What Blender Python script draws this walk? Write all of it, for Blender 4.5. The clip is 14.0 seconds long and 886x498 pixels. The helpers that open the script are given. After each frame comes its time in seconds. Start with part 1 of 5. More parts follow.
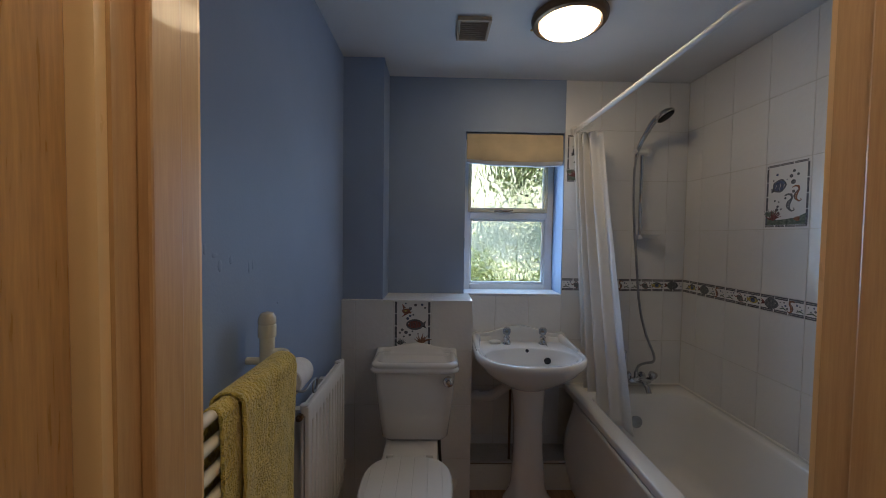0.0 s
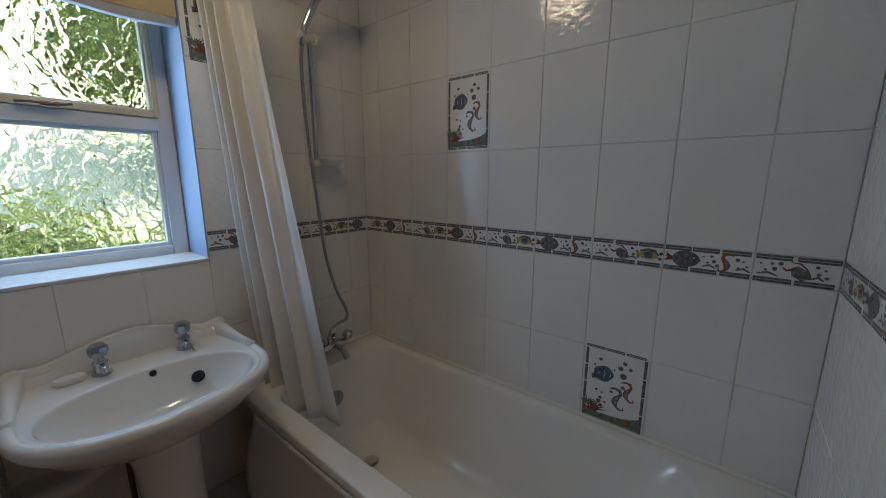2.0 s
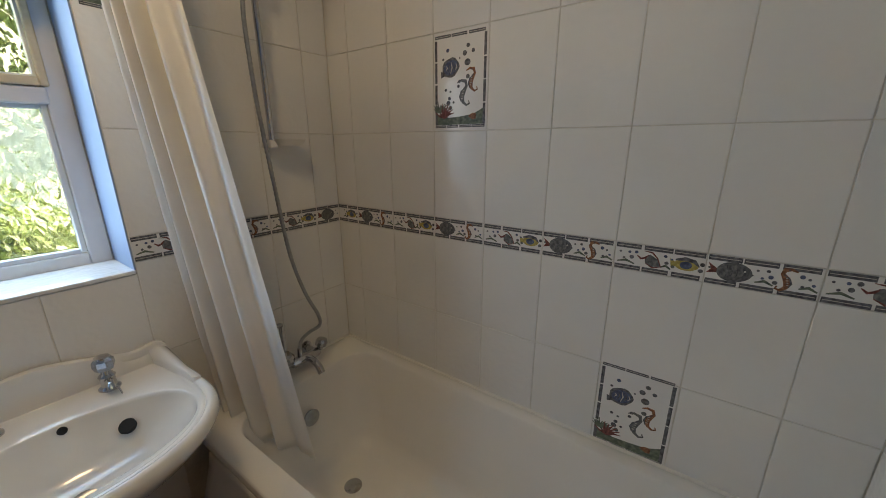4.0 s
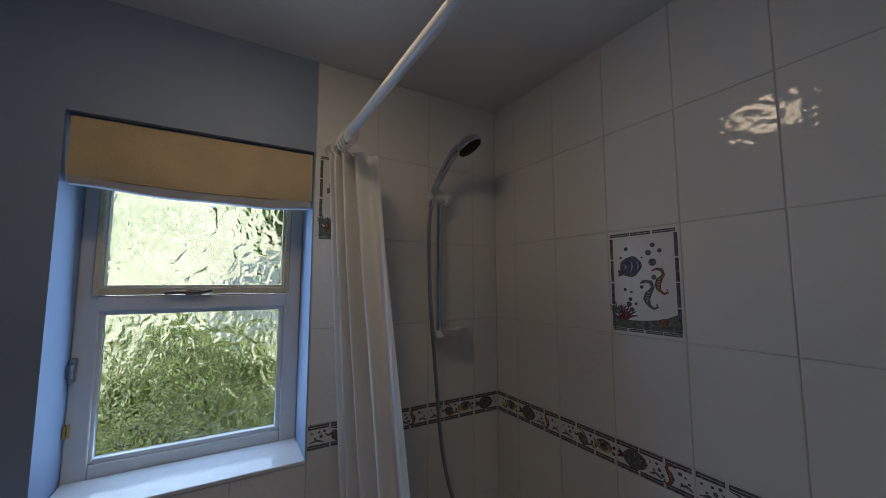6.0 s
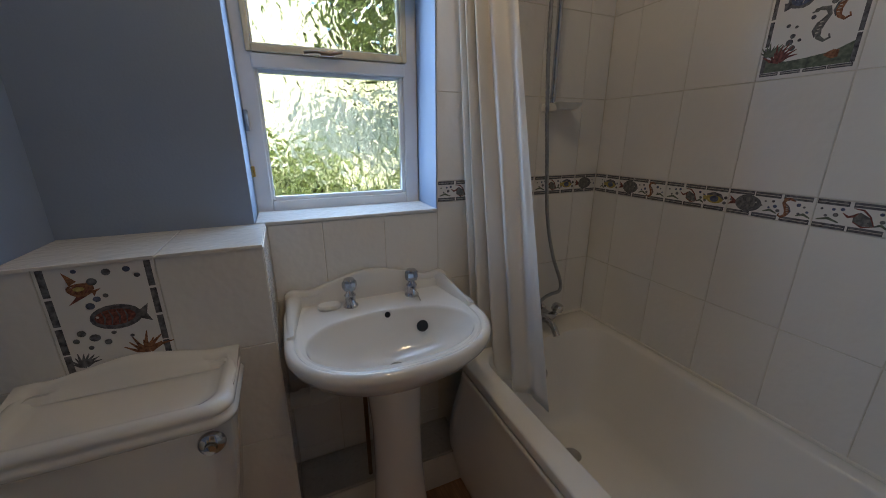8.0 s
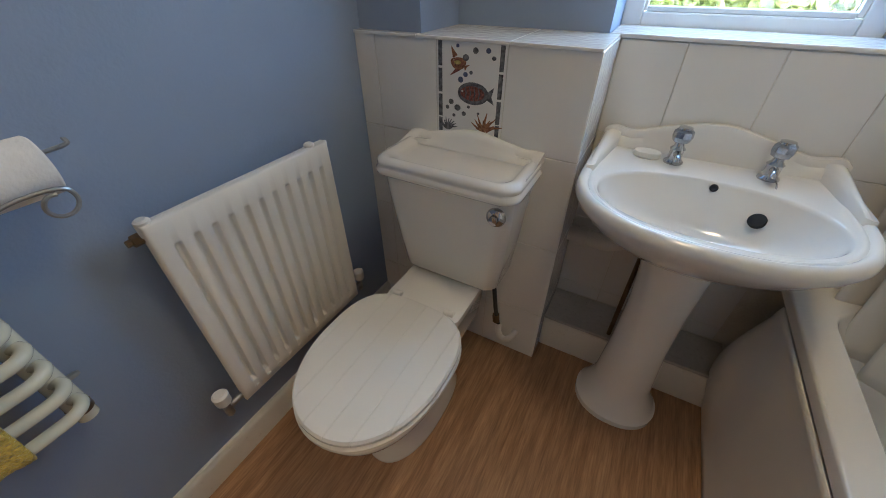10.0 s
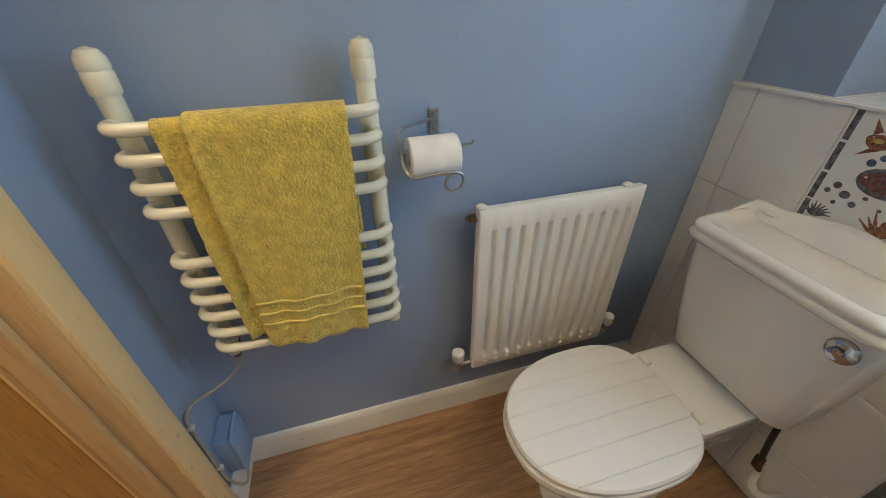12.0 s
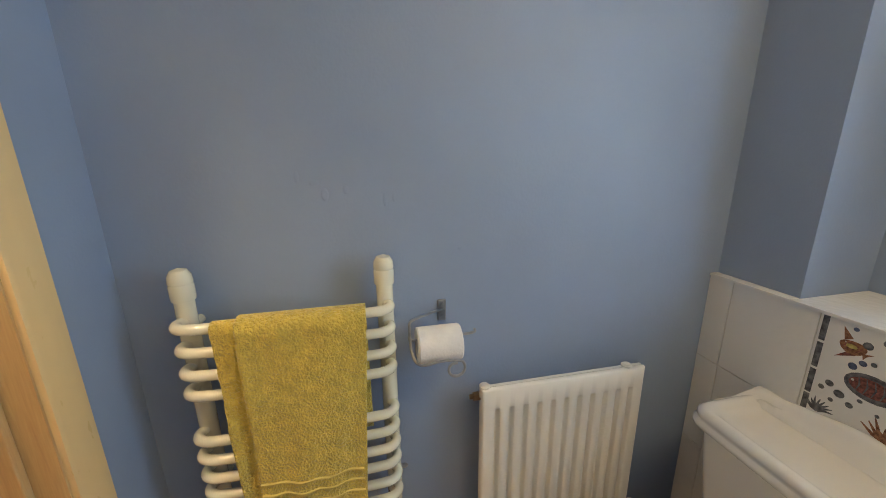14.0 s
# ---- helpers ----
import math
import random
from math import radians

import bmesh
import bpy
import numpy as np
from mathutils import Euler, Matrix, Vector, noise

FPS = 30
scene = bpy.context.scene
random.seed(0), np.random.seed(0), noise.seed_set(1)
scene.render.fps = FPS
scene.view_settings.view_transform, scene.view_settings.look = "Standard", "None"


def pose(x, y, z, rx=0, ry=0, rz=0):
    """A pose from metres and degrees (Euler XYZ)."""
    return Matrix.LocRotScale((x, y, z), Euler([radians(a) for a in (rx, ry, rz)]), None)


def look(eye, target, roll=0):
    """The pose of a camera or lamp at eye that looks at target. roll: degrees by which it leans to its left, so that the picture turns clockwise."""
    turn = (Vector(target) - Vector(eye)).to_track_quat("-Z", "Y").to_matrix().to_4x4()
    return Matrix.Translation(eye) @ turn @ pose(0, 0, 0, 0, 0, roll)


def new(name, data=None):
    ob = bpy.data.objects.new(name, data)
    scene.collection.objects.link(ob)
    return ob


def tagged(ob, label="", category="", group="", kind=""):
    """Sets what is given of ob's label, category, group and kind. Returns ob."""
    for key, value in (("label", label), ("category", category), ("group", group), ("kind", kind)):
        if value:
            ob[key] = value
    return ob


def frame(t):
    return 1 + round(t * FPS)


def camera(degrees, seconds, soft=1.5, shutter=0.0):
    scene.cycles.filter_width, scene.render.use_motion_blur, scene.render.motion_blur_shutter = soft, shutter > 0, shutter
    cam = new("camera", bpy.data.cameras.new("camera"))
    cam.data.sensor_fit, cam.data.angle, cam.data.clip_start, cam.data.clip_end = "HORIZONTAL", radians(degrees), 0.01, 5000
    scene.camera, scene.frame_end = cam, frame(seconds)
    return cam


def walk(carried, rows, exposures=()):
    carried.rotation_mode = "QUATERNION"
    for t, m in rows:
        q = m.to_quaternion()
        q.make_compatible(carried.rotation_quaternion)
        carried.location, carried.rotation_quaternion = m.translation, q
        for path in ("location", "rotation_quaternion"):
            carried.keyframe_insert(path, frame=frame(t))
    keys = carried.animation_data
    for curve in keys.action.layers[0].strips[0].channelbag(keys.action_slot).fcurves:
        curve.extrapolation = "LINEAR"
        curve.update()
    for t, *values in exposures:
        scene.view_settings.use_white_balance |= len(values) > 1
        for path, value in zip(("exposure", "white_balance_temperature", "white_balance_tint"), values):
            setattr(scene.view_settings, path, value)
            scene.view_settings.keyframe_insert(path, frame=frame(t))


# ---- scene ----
cam = camera(101.3, 14.0, soft=0.95)
PATH = [
    (0, (0.202, 0.236, 1.435), (0.244, 2.235, 1.364), 0.8),
    (0.5, (0.255, 0.391, 1.386), (0.943, 2.267, 1.294), 0.8),
    (1, (0.329, 0.606, 1.395), (1.309, 2.341, 1.222), 0.5),
    (1.5, (0.404, 0.778, 1.399), (1.644, 2.331, 1.177), 0.5),
    (2, (0.481, 0.918, 1.379), (2.016, 2.142, 1.0), -0.0),
    (2.2, (0.527, 0.942, 1.357), (2.085, 2.062, 0.791), -0.5),
    (4.3, (0.709, 1.141, 1.473), (2.289, 2.24, 0.931), 0.1),
    (4.5, (0.755, 1.167, 1.489), (2.326, 2.343, 1.106), 0.1),
    (5, (0.851, 1.186, 1.49), (2.219, 2.629, 1.269), 0.1),
    (5.5, (0.844, 1.201, 1.553), (1.968, 2.848, 1.398), -0.1),
    (6, (0.739, 1.194, 1.632), (1.747, 2.912, 1.813), -0.0),
    (6.5, (0.62, 1.171, 1.586), (1.587, 2.909, 1.802), -0.0),
    (7, (0.531, 1.148, 1.486), (1.492, 2.9, 1.553), -0.3),
    (7.5, (0.465, 1.159, 1.389), (1.371, 2.924, 1.135), -0.4),
    (8, (0.47, 1.205, 1.337), (1.229, 2.961, 0.754), -0.1),
    (8.5, (0.543, 1.262, 1.268), (0.935, 3.054, 0.473), -0.4),
    (9, (0.559, 1.261, 1.216), (0.351, 2.981, 0.218), -0.7),
    (9.2, (0.556, 1.249, 1.213), (0.155, 2.889, 0.141), -0.9),
    (11.3, (0.497, 1.153, 1.281), (-0.826, 2.056, 0.084), -1.7),
    (11.5, (0.497, 1.139, 1.27), (-0.979, 1.855, 0.127), -2.3),
    (11.7, (0.511, 1.142, 1.27), (-1.052, 1.702, 0.155), -2.0),
    (12, (0.495, 1.128, 1.278), (-1.096, 1.573, 0.151), -1.0),
    (12.5, (0.481, 1.136, 1.299), (-1.145, 1.469, 0.183), -0.9),
    (13, (0.486, 1.139, 1.368), (-1.254, 1.455, 0.434), -1.0),
    (13.2, (0.502, 1.146, 1.38), (-1.305, 1.479, 0.59), -1.2),
    (13.5, (0.503, 1.138, 1.421), (-1.355, 1.486, 0.768), -0.7),
    (14, (0.544, 1.157, 1.441), (-1.348, 1.566, 0.94), -0.7),
]
EXPOSURES = [
    (0.0, 3.95, 5600, 16), (0.6, 3.95, 5550, 13), (1.0, 3.9, 5400, 13), (2.0, 4.05, 5750, 11), (4.3, 4.6, 6700, 12), (5.0, 4.35, 6900, 12),
    (6.0, 3.22, 5600, 17), (6.6, 3.3, 5700, 17), (7.5, 3.6, 6000, 17), (8.5, 4.4, 5900, 14), (9.2, 4.7, 5700, 13), (11.3, 5.62, 6000, 7), (13.0, 5.6, 6250, 8), (14.0, 5.55, 6650, 10),
]
walk(cam, [(t, look(eye, target, roll)) for t, eye, target, roll in PATH], EXPOSURES)

# ---- world and lights ----
world = bpy.data.worlds.new("world")
scene.world = world
world.use_nodes = True
wn = world.node_tree.nodes
sky = wn.new("ShaderNodeTexSky")
sky.sky_type = "NISHITA"
sky.sun_disc = False
sky.ozone_density = 2.5
sky.sun_elevation, sky.sun_rotation = radians(48), radians(160)
world.node_tree.links.new(sky.outputs[0], wn["Background"].inputs[0])
wn["Background"].inputs[1].default_value = 0.15
sun = new("sun", bpy.data.lights.new("sun", "SUN"))
sun.data.energy, sun.data.angle, sun.data.color = 2.0, radians(0.5), (1.0, 0.94, 0.84)
# the sun stands behind the house, so the garden is lit and no beam falls in
sun.matrix_world = look((1.2, -3.3, 4.0), (0, 0, 0))
LAMP_GLOW = 1.3
# strength of the added hall lamp, which stays out of view
HALL_FILL_GLOW = 2.2
# daylight of the sky in the window opening
day = new("window_daylight", bpy.data.lights.new("window_daylight", "AREA"))
day.data.shape, day.data.size, day.data.size_y = "RECTANGLE", 0.46, 0.74
day.data.energy, day.data.color = 0.22, (0.50, 0.74, 1.0)
day.matrix_world = look((0.665, 2.568, 1.51), (0.665, 1.0, 1.35))

# ---- the room's main planes ----
XL, XR = -0.29, 1.705          # painted left wall, tiled right wall
YD, YH = 0.648, 0.54           # door wall: bathroom side, hall side
YB, YW = 0.70, 2.40            # tiled wall at the bath's end, window wall
ZC = 2.365
OL, OR, OH = -0.062, 0.655, 2.00   # door opening
WL, WR, WS, WH = 0.374, 0.965, 1.096, 2.055  # window recess


# ---- materials ----
def material(name, col, rough=0.5, metal=0.0, var=0.1, scale=6.0, bump=0.0, bscale=80.0, coat=0.0,
             stretch=(1, 1, 1), col2=None, detail=5.0, shift=False, rvar=0.08, wave=0.0, wscale=6.0, spec=0.5, sheen=0.0):
    """A surface with colour at two scales, uneven gloss and relief; shift moves the pattern from piece to piece."""
    m = bpy.data.materials.new(name)
    m.use_nodes = True
    nt = m.node_tree
    n, ln = nt.nodes, nt.links
    p = n["Principled BSDF"]
    tc, mp = n.new("ShaderNodeTexCoord"), n.new("ShaderNodeMapping")
    mp.inputs["Scale"].default_value = stretch
    ln.new(tc.outputs["Object"], mp.inputs[0])
    src = mp.outputs[0]
    if shift:
        oi, ad = n.new("ShaderNodeObjectInfo"), n.new("ShaderNodeVectorMath")
        sc = n.new("ShaderNodeVectorMath")
        sc.operation = "SCALE"
        sc.inputs[0].default_value = (37.0, 19.0, 53.0)
        ln.new(oi.outputs["Random"], sc.inputs["Scale"])
        ln.new(src, ad.inputs[0])
        ln.new(sc.outputs[0], ad.inputs[1])
        src = ad.outputs[0]
    big, fine = n.new("ShaderNodeTexNoise"), n.new("ShaderNodeTexNoise")
    big.inputs["Scale"].default_value, big.inputs["Detail"].default_value = scale, detail
    fine.inputs["Scale"].default_value, fine.inputs["Detail"].default_value = bscale, 4.0
    ln.new(src, big.inputs[0])
    ln.new(src, fine.inputs[0])
    ramp = n.new("ShaderNodeValToRGB")
    lo = col2 if col2 else tuple(c * (1 - var) for c in col)
    hi = col if col2 else tuple(min(1.0, c * (1 + var)) for c in col)
    ramp.color_ramp.elements[0].position, ramp.color_ramp.elements[1].position = 0.32, 0.68
    ramp.color_ramp.elements[0].color, ramp.color_ramp.elements[1].color = (*lo, 1), (*hi, 1)
    ln.new(big.outputs[0], ramp.inputs[0])
    mix = n.new("ShaderNodeMix")
    mix.data_type, mix.blend_type = "RGBA", "OVERLAY"
    mix.inputs[0].default_value = min(0.6, max(0.0, var * 2 - 0.08))
    ln.new(ramp.outputs[0], mix.inputs[6])
    ln.new(fine.outputs[0], mix.inputs[7])
    ln.new(mix.outputs[2], p.inputs["Base Color"])
    mr = n.new("ShaderNodeMapRange")
    mr.inputs[3].default_value, mr.inputs[4].default_value = max(0.02, rough - rvar), min(1, rough + rvar)
    ln.new(fine.outputs[0], mr.inputs[0])
    ln.new(mr.outputs[0], p.inputs["Roughness"])
    p.inputs["Metallic"].default_value = metal
    p.inputs["Coat Weight"].default_value = coat
    p.inputs["Coat Roughness"].default_value = 0.05
    p.inputs["Specular IOR Level"].default_value = spec
    p.inputs["Sheen Weight"].default_value = sheen
    last = None
    if bump:
        b = n.new("ShaderNodeBump")
        b.inputs["Strength"].default_value, b.inputs["Distance"].default_value = bump, 0.002
        ln.new(fine.outputs[0], b.inputs["Height"])
        last = b
    if wave:
        w, b2 = n.new("ShaderNodeTexNoise"), n.new("ShaderNodeBump")
        w.inputs["Scale"].default_value, w.inputs["Detail"].default_value = wscale, 1.0
        ln.new(src, w.inputs[0])
        b2.inputs["Strength"].default_value, b2.inputs["Distance"].default_value = 1.0, wave
        ln.new(w.outputs[0], b2.inputs["Height"])
        if last:
            ln.new(last.outputs[0], b2.inputs["Normal"])
        last = b2
    if last:
        ln.new(last.outputs[0], p.inputs["Normal"])
    return m


M_BLUE = material("blue wall paint", (0.285, 0.36, 0.50), 0.55, var=0.05, scale=2.5, bump=0.25, bscale=140, wave=0.0025, wscale=7)
M_CEIL = material("white ceiling paint", (0.74, 0.74, 0.73), 0.8, var=0.04, scale=2, bump=0.3, bscale=120)
M_TILE = material("glazed white tile", (0.78, 0.77, 0.745), 0.055, var=0.03, scale=3, rvar=0.02, shift=True, wave=0.0013, wscale=46, coat=0.0, spec=0.36)
M_GROUT = material("pale grey grout", (0.67, 0.64, 0.58), 0.85, var=0.15, scale=9, bump=0.5, bscale=200)
M_TRIM = material("cream gloss paint", (0.80, 0.58, 0.29), 0.3, var=0.05, scale=5, bump=0.12, bscale=60, stretch=(1, 1, 0.3), coat=0.2)
M_LINER = material("varnished lining wood", (0.63, 0.43, 0.20), 0.35, var=0.12, scale=5, stretch=(8, 8, 0.5), bump=0.08, bscale=40, col2=(0.52, 0.32, 0.145), coat=0.2)
M_SKIRT = material("white gloss skirting", (0.74, 0.72, 0.66), 0.3, var=0.06, scale=6, bump=0.1, bscale=50)
M_DOOR = material("varnished wood veneer", (0.50, 0.285, 0.085), 0.3, var=0.2, scale=5, stretch=(9, 9, 0.55), bump=0.08, bscale=40,
                  col2=(0.41, 0.215, 0.056), coat=0.5)
M_FLOOR = material("brown wood floor", (0.42, 0.25, 0.135), 0.42, var=0.3, scale=7, stretch=(7, 0.5, 7), bump=0.2, bscale=30,
                   col2=(0.25, 0.135, 0.07), detail=8)
M_CERAMIC = material("white ceramic", (0.80, 0.785, 0.75), 0.08, var=0.02, scale=3, rvar=0.03, coat=0.5)
M_ACRYLIC = material("white bath acrylic", (0.78, 0.765, 0.73), 0.16, var=0.03, scale=3, rvar=0.04, coat=0.3)
M_PANEL = material("white bath panel", (0.74, 0.715, 0.67), 0.35, var=0.05, scale=3)
M_CHROME = material("chrome", (0.56, 0.56, 0.57), 0.10, metal=1.0, var=0.08, scale=20, rvar=0.05)
M_STEEL = material("dull grey steel", (0.38, 0.39, 0.40), 0.35, metal=1.0, var=0.1, scale=40)
M_BRASS = material("polished brass", (0.72, 0.47, 0.14), 0.2, metal=1.0, var=0.1, scale=40)
M_BRONZE = material("dark bronze metal", (0.16, 0.10, 0.055), 0.35, metal=0.7, var=0.15, scale=20)
M_DARK = material("dark hole", (0.012, 0.012, 0.013), 0.8, var=0.1)
M_BLACK = material("black rubber", (0.03, 0.028, 0.026), 0.5, var=0.1)
M_UPVC = material("white window frame", (0.72, 0.72, 0.70), 0.35, var=0.05, scale=8, bump=0.06, bscale=70)
M_AGED = material("yellowed window bead", (0.66, 0.56, 0.36), 0.4, var=0.12, scale=14)
M_BLIND = material("beige blind fabric", (0.60, 0.48, 0.29), 0.9, var=0.12, scale=7, bump=0.6, bscale=260, sheen=0.2)
M_LINING = material("grey blind lining", (0.50, 0.51, 0.53), 0.85, var=0.1, scale=12, bump=0.3, bscale=220)
M_CURTAIN = material("white shower curtain", (0.80, 0.79, 0.77), 0.55, var=0.03, scale=5, bump=0.15, bscale=320)
M_TOWEL = material("mustard terry towel", (0.60, 0.46, 0.085), 0.95, var=0.16, scale=50, bump=0.9, bscale=330, sheen=0.3, wave=0.0060, wscale=185)
M_TOWEL2 = material("towel hem band", (0.62, 0.49, 0.14), 0.9, var=0.12, scale=40, bump=0.5, bscale=400)
M_ENAMEL = material("cream enamel", (0.76, 0.73, 0.58), 0.22, var=0.04, scale=8, coat=0.3, rvar=0.015)
M_RAD = material("white radiator enamel", (0.78, 0.75, 0.69), 0.30, var=0.03, scale=6, rvar=0.01)
M_PAPER = material("white tissue paper", (0.80, 0.78, 0.75), 0.95, var=0.05, scale=30, bump=0.6, bscale=180)
M_PLASTIC = material("white plastic", (0.76, 0.74, 0.69), 0.32, var=0.04, scale=10, rvar=0.02)
M_CABLE = material("grey cable", (0.42, 0.36, 0.26), 0.5, var=0.1, scale=20)
M_SPUR = material("blue painted plastic", (0.25, 0.36, 0.56), 0.45, var=0.05, scale=10, bump=0.1, bscale=90)
M_VENT = material("beige vent plastic", (0.42, 0.34, 0.24), 0.5, var=0.1, scale=20)
M_HALL = material("cream hall paint", (0.70, 0.62, 0.48), 0.6, var=0.05, scale=3, bump=0.2, bscale=120)
M_SOAP = material("white soap", (0.78, 0.76, 0.70), 0.4, var=0.05, scale=20)
M_GREYTILE = material("grey ledge tile", (0.44, 0.42, 0.39), 0.3, var=0.1, scale=10)
INK = {
    "dark": material("dark glaze print", (0.060, 0.060, 0.070), 0.3, spec=0.15, var=0.5, scale=90, col2=(0.20, 0.20, 0.21)),
    "grey": material("grey glaze print", (0.22, 0.22, 0.21), 0.3, spec=0.15, var=0.4, scale=120, col2=(0.09, 0.09, 0.10)),
    "orange": material("orange glaze print", (0.34, 0.17, 0.09), 0.3, spec=0.15, var=0.4, scale=160, col2=(0.16, 0.07, 0.045)),
    "red": material("red glaze print", (0.27, 0.10, 0.08), 0.3, spec=0.15, var=0.4, scale=160, col2=(0.10, 0.045, 0.045)),
    "yellow": material("yellow glaze print", (0.44, 0.36, 0.12), 0.3, spec=0.15, var=0.3, scale=110),
    "green": material("green glaze print", (0.20, 0.23, 0.17), 0.3, spec=0.15, var=0.4, scale=90, col2=(0.09, 0.11, 0.09)),
    "blue": material("blue glaze print", (0.10, 0.12, 0.19), 0.3, spec=0.15, var=0.4, scale=120),
    "pale": material("pale glaze print", (0.52, 0.49, 0.44), 0.3, spec=0.15, var=0.2, scale=90),
}


def glow(name, col, strength):
    m = bpy.data.materials.new(name)
    m.use_nodes = True
    p = m.node_tree.nodes["Principled BSDF"]
    p.inputs["Base Color"].default_value = (*col, 1)
    p.inputs["Emission Color"].default_value = (*col, 1)
    p.inputs["Emission Strength"].default_value = strength
    return m


M_OPAL = glow("lit opal glass", (1.0, 0.74, 0.40), LAMP_GLOW)
M_OPAL_FILL = glow("lit glass of added hall lamp", (1.0, 0.74, 0.45), HALL_FILL_GLOW)


def pebbled_glass():
    m = bpy.data.materials.new("pebbled obscure glass")
    m.use_nodes = True
    n, ln = m.node_tree.nodes, m.node_tree.links
    p = n["Principled BSDF"]
    p.inputs["Base Color"].default_value = (0.37, 0.385, 0.34, 1)
    p.inputs["Transmission Weight"].default_value = 1.0
    p.inputs["Roughness"].default_value = 0.03
    p.inputs["IOR"].default_value = 1.45
    tc, warp, ad, sc = n.new("ShaderNodeTexCoord"), n.new("ShaderNodeTexNoise"), n.new("ShaderNodeVectorMath"), n.new("ShaderNodeVectorMath")
    warp.inputs["Scale"].default_value = 16
    sc.operation = "SCALE"
    sc.inputs["Scale"].default_value = 0.030
    mp = n.new("ShaderNodeMapping")
    mp.inputs["Scale"].default_value = (1.0, 1.0, 0.72)
    ln.new(tc.outputs["Object"], warp.inputs[0])
    ln.new(warp.outputs["Color"], sc.inputs[0])
    ln.new(tc.outputs["Object"], ad.inputs[0])
    ln.new(sc.outputs[0], ad.inputs[1])
    ln.new(ad.outputs[0], mp.inputs[0])
    # domed pebbles of two sizes, pressed close together
    last = None
    for size, depth in ((27, 0.014), (58, 0.003)):
        v, pw, b = n.new("ShaderNodeTexVoronoi"), n.new("ShaderNodeMath"), n.new("ShaderNodeBump")
        v.feature = "SMOOTH_F1"
        v.inputs["Scale"].default_value, v.inputs["Smoothness"].default_value = size, 0.25
        pw.operation, pw.inputs[1].default_value = "POWER", 2.0
        ln.new(mp.outputs[0], v.inputs["Vector"])
        ln.new(v.outputs["Distance"], pw.inputs[0])
        b.inputs["Strength"].default_value, b.inputs["Distance"].default_value = 1.0, depth
        ln.new(pw.outputs[0], b.inputs["Height"])
        if last:
            ln.new(last.outputs[0], b.inputs["Normal"])
        last = b
    ln.new(b.outputs[0], p.inputs["Normal"])
    return m


M_GLASS = pebbled_glass()


# ---- mesh helpers ----
def thing(name, at, label, category, group="", kind=""):
    ob = new(name)
    ob.location = at
    ob.empty_display_size = 0.05
    return tagged(ob, label, category, group, kind)


def part(name, bm, mat, parent=None, label="", smooth=False, edge=35):
    """Links a bmesh, built in room coordinates, as one mesh object under a thing or a part."""
    bmesh.ops.recalc_face_normals(bm, faces=bm.faces)
    me = bpy.data.meshes.new(name)
    bm.to_mesh(me)
    bm.free()
    for k in (mat if isinstance(mat, (list, tuple)) else [mat]):
        me.materials.append(k)
    if smooth:
        me.shade_smooth()
        me.set_sharp_from_angle(angle=radians(edge))
    ob = new(name, me)
    if parent is not None:
        ob.parent = parent
        root = parent
        while root.parent:
            root = root.parent
        ob.matrix_parent_inverse = Matrix.Translation(root.location).inverted() if parent is root else Matrix.Identity(4)
    if label:
        ob["label"] = label
    return ob


def solid(name, bm, mat, label, category, kind="", smooth=False):
    return tagged(part(name, bm, mat, None, smooth=smooth), label, category, "", kind)


def box(bm, x0, x1, y0, y1, z0, z1, bevel=0.0, seg=2):
    v = [bm.verts.new((x, y, z)) for x in (x0, x1) for y in (y0, y1) for z in (z0, z1)]
    f = [bm.faces.new([v[i] for i in q]) for q in ((0, 1, 3, 2), (4, 6, 7, 5), (0, 4, 5, 1), (2, 3, 7, 6), (0, 2, 6, 4), (1, 5, 7, 3))]
    if bevel:
        e = list({e for q in f for e in q.edges})
        bmesh.ops.bevel(bm, geom=e, offset=bevel, segments=seg, profile=0.5, affect="EDGES")
    return bm


def boxed(*a, **k):
    return box(bmesh.new(), *a, **k)


def loft(bm, rings, cap0=True, cap1=True, closed=True):
    rows = [[bm.verts.new(p) for p in r] for r in rings]
    n = len(rows[0])
    for a, b in zip(rows, rows[1:]):
        for i in range(n if closed else n - 1):
            j = (i + 1) % n
            bm.faces.new((a[i], a[j], b[j], b[i]))
    if cap0:
        bm.faces.new(rows[0])
    if cap1:
        bm.faces.new(rows[-1])
    return bm


def tube(bm, pts, r, n=10, radii=None):
    pts = [Vector(p) for p in pts]
    rings, up = [], None
    for i, p in enumerate(pts):
        d = (pts[min(i + 1, len(pts) - 1)] - pts[max(i - 1, 0)]).normalized()
        if up is None:
            up = d.orthogonal().normalized()
        up = (up - d * up.dot(d)).normalized()
        side = d.cross(up)
        rr = radii[i] if radii else r
        rings.append([p + (up * math.cos(2 * math.pi * k / n) + side * math.sin(2 * math.pi * k / n)) * rr for k in range(n)])
    return loft(bm, rings)


def spline(pts, steps=8):
    """A smooth run of points through the given ones."""
    p = [Vector(q) for q in pts]
    p = [2 * p[0] - p[1]] + p + [2 * p[-1] - p[-2]]
    out = []
    for a, b, c, d in zip(p, p[1:], p[2:], p[3:]):
        for k in range(steps):
            t = k / steps
            out.append(0.5 * (2 * b + (c - a) * t + (2 * a - 5 * b + 4 * c - d) * t * t + (3 * b - a - 3 * c + d) * t ** 3))
    return out + [p[-2]]


